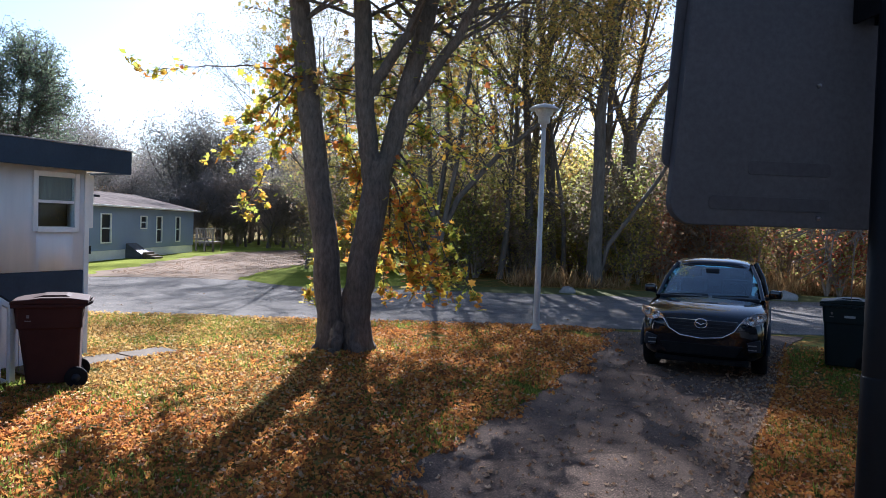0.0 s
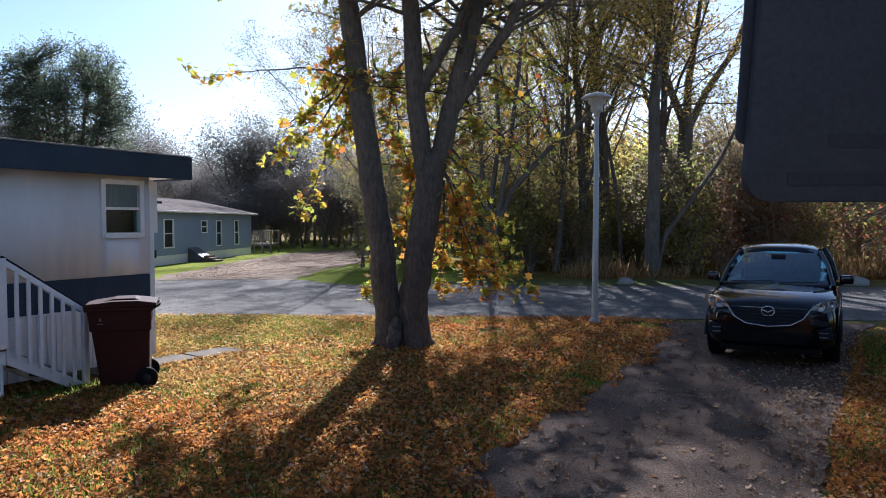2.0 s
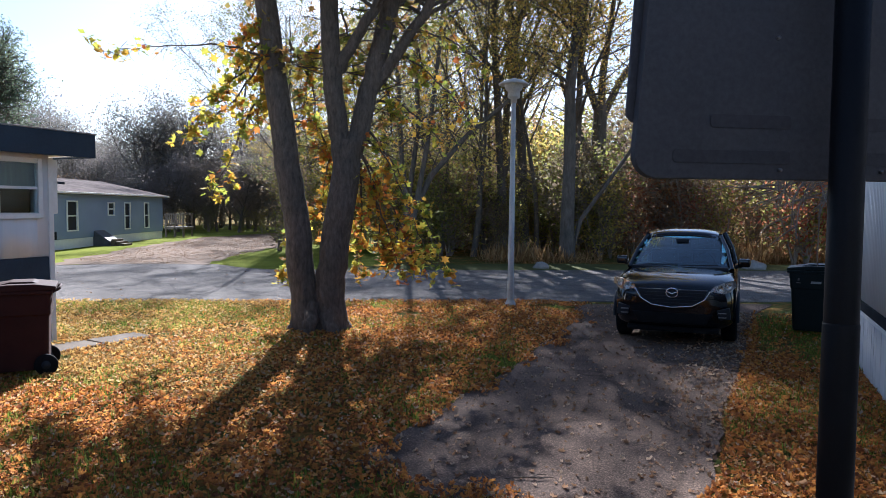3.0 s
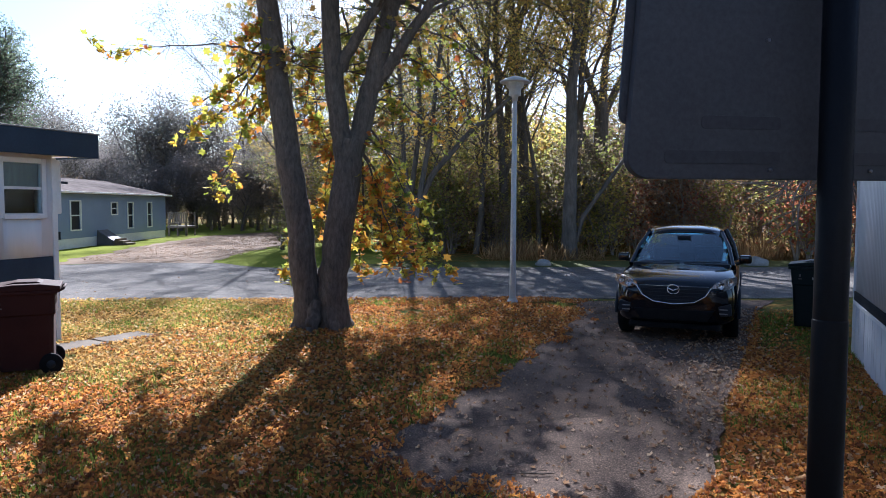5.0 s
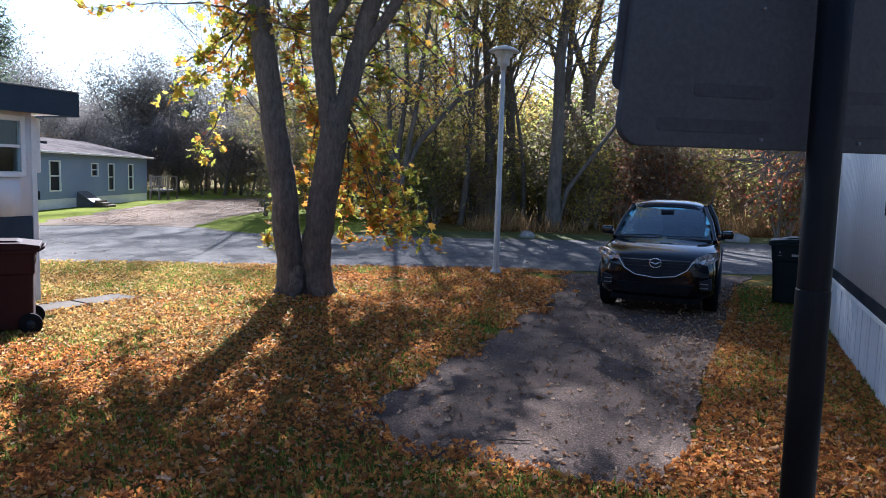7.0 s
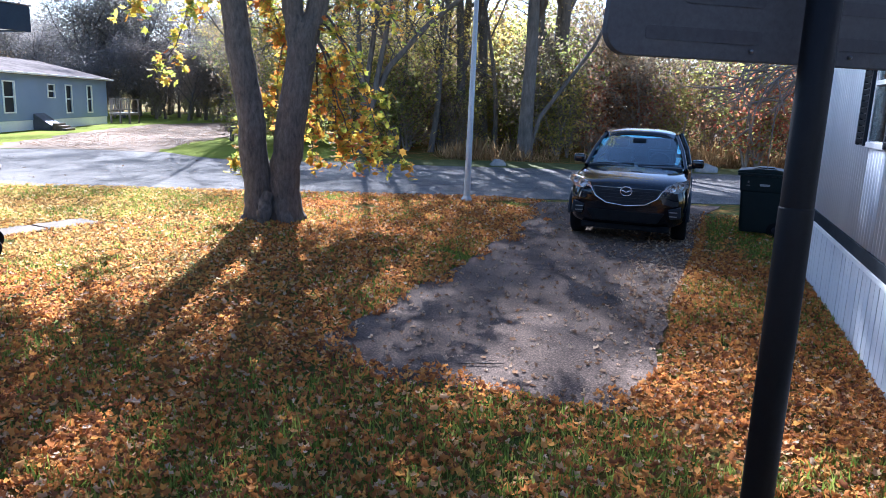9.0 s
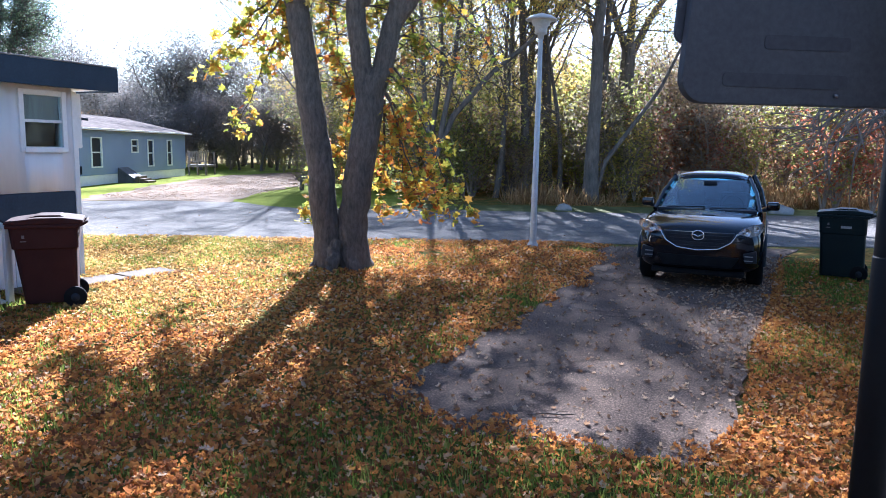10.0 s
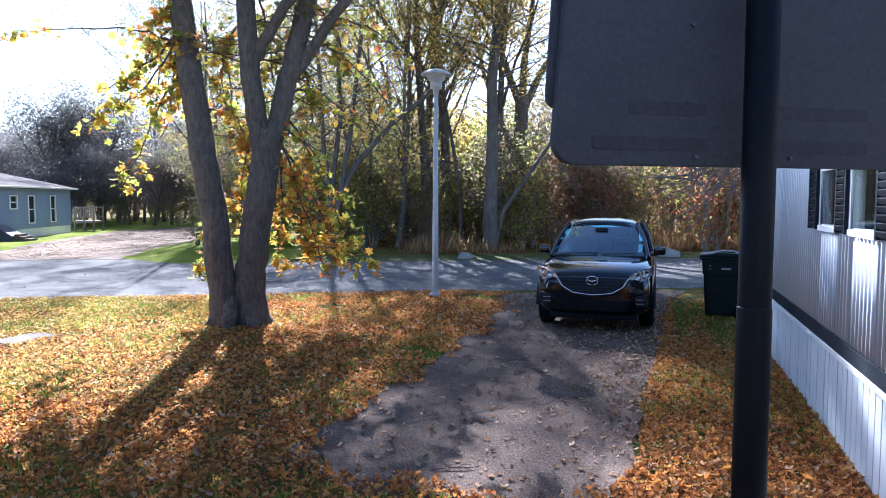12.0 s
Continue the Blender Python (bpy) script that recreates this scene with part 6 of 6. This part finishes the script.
def inside(P, outline):
    x, y, hit = P[:, 0], P[:, 1], np.zeros(len(P), bool)
    for (x0, y0), (x1, y1) in zip(outline, outline[1:] + outline[:1]):
        hit ^= ((y0 > y) != (y1 > y)) & (x < (x1 - x0) * (y - y0) / (y1 - y0 + 1e-12) + x0)
    return hit


def density(P, scale, seed):
    return np.array([noise.noise(Vector((x * scale, y * scale, seed))) for x, y in P[:, :2]])


def ragged(P, amount):
    """The same places, shifted unevenly, so that growth creeps over a straight border."""
    Q = P.copy()
    Q[:, 0] += amount * (density(P, 1.4, 31) + 0.7 * density(P, 4.5, 32)) - 0.3 * amount
    Q[:, 1] += amount * (density(P, 1.4, 33) + 0.7 * density(P, 4.5, 34)) - 0.2 * amount
    return Q


rngs = np.random.default_rng(71)
# dry grass along the wood's edge
n = 15000
r, s = rngs.uniform(-9, 26, n), 25.2 + np.abs(rngs.normal(0, 2.2, n))
P = np.stack([RD[0] * r + RN[0] * s, RD[1] * r + RN[1] * s, np.full(n, -0.02)], -1)
tall = density(P, 0.35, 3) + 0.5 * density(P, 1.3, 4)
keep = (tall > -0.2) & (np.arctan2(P[:, 0], P[:, 1]) > radians(-19.5) + 0.06 * density(P, 0.8, 5))
P, tall = P[keep], tall[keep]
stuff("dry_grass", scatter("dry_grass", [(-0.012, 0, 0), (0.012, 0, 0), (0.010, 0.10, 0.6), (0.0, 0.28, 1.0)], BLADE[1], P, (0.50 + 0.50 * tall) * rngs.uniform(0.35, 1.25, len(P)), upright(rngs, len(P), 0.45)), DRY_GRASS, "tall dry tan grass along the wood's edge", "grass")

# lawn grass
n = 200000
P = np.stack([1.62 - 18 * rngs.random(n) ** 1.2, 1.2 + 12.6 * rngs.random(n) ** 1.35, np.full(n, -0.015)], -1)
side = RN[0] * P[:, 0] + RN[1] * P[:, 1] < 14.45
home = (P[:, 0] > -8.9) | (P[:, 1] > 7.0)
d = density(P, 0.55, 8) + 0.6 * density(P, 2.6, 9) + np.where((P[:, 1] < 3.8) & (P[:, 0] > -2.4), 0.30, np.where(P[:, 1] < 4.0, 0.08, 0.0)) + np.where((P[:, 0] < -6.6) & (P[:, 1] > 7.2), 0.16, 0.0) + np.where(P[:, 0] > 0.95, 0.22, 0.0) + np.where((P[:, 0] > 0.45) & (P[:, 1] > 9.2), 0.5, 0.0)
P = P[side & home & ~inside(ragged(P, 0.22), DRIVE_OUTLINE) & (d > 0.11)]
stuff("lawn_grass", scatter("lawn_grass", [(-0.07, 0, 0), (0.07, 0, 0), (0.05, 0.2, 0.6), (0.0, 0.5, 1.0)], BLADE[1], P, rngs.uniform(0.04, 0.10, len(P)), upright(rngs, len(P), 0.5)), GRASS_BLADE, "short green grass in patches", "grass")

# fallen leaves
n = 215000
P = np.stack([1.6 - 18 * rngs.random(n) ** 1.2, 1.3 + 13 * rngs.random(n) ** 1.25, np.zeros(n)], -1)
side = RN[0] * P[:, 0] + RN[1] * P[:, 1] < 14.6
on_drive = inside(ragged(P, 0.40), DRIVE_OUTLINE) & inside(P, DRIVE_OUTLINE)
d = density(P, 0.45, 12) + 0.5 * density(P, 1.9, 13)
edge = np.exp(-((P[:, 0] - 0.35) ** 2) / 0.55) * np.clip((P[:, 1] - 4.2) / 2.5, 0, 1)
keep = np.where(on_drive, rngs.random(n) < 0.05 + 0.32 * edge + 0.12 * np.clip(density(P, 0.9, 35) - 0.25, 0, 1), (d > -0.55) & (rngs.random(n) < np.where((P[:, 0] > 0.5) & (P[:, 1] > 9.0 + 1.5 * d), 0.18, 1.0)) & (rngs.random(n) < np.where((P[:, 0] < -6.9 + 0.8 * d) & (P[:, 1] > 7.4 + 0.8 * d), 0.6, 1.0)) & (rngs.random(n) < np.where((P[:, 1] < 3.8) & (P[:, 0] > -2.2), 0.65, 0.95)))
keep &= side & ((P[:, 0] > -8.85) | (P[:, 1] > 7.0)) & ~((np.abs(P[:, 0] + 8.35 - 0.14 * (P[:, 1] - 7.0)) < 0.23 - 0.16 * density(P, 1.5, 44)) & (P[:, 1] < 7.65))
P, on = P[keep], on_drive[keep]
P[:, 2] = np.where(inside(P, DRIVE_OUTLINE), 0.014, 0.004) + rngs.uniform(0, 0.04, len(P)) * ~on
size, turn = 0.024 + 0.044 * rngs.random(len(P)) ** 1.7, turns(rngs, len(P), 0.2)
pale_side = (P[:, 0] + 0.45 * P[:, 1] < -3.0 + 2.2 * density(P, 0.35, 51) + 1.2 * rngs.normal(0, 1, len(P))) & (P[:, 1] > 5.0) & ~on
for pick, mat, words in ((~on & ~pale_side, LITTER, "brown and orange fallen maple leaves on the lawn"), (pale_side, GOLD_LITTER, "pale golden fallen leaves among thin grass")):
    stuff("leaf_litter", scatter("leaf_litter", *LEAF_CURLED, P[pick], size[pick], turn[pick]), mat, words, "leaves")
stuff("leaf_litter", scatter("leaf_litter", *LEAF_CURLED, P[on], size[on], turn[on]), DRIVE_LEAF, "dry tan leaves scattered over the driveway", "leaves")
# leaves strewn over the road and the far lot
n = 60000
P = np.stack([rngs.uniform(-36.5, -18, n), rngs.uniform(18, 51, n), np.full(n, 0.02)], -1)
P = P[inside(ragged(P, 0.8), LOT_OUTLINE)]
Q = np.stack([rngs.uniform(-20, 16, 400), rngs.uniform(14.6, 22, 400)], -1)
Q = np.concatenate([Q @ np.stack([RD, RN]), np.full((400, 1), 0.012)], 1)
P = np.concatenate([P, Q])
stuff("leaf_litter", scatter("leaf_litter", *LEAF_SIMPLE, P, rngs.uniform(0.035, 0.085, len(P)), turns(rngs, len(P), 0.6)), LOT_LEAF, "dry leaves strewn over road and gravel", "leaves")
# a broken twig on the driveway
twig = thing("twig", "small broken twig lying on the driveway", "twig", pose(-1.17, 4.30, 0.022, 0, 0, 24) @ Matrix.Scale(0.6, 4))
part("stick", tubes("stick", [([(-0.32, 0.0, 0), (-0.1, 0.02, 0.01), (0.1, -0.01, 0.008), (0.28, 0.03, 0.0)], [0.006, 0.009, 0.008, 0.004], 6), ([(0.0, 0, 0.01), (0.09, 0.08, 0.02), (0.2, 0.12, 0.0)], [0.006, 0.005, 0.003], 5)]), MAPLE_BARK, twig)

# the litter thins out behind the porch side of the lawn
n = 34000
P = np.stack([rngs.uniform(-8.8, 1.58, n), 1.5 - 7.4 * rngs.random(n) ** 1.3, rngs.uniform(0.004, 0.03, n)], -1)
P = P[density(P, 0.5, 12) > -0.25]
stuff("leaf_litter", scatter("leaf_litter", *LEAF_SIMPLE, P, rngs.uniform(0.03, 0.075, len(P)), turns(rngs, len(P), 0.4)), LITTER, "brown and orange leaves thinly spread over grass", "leaves")
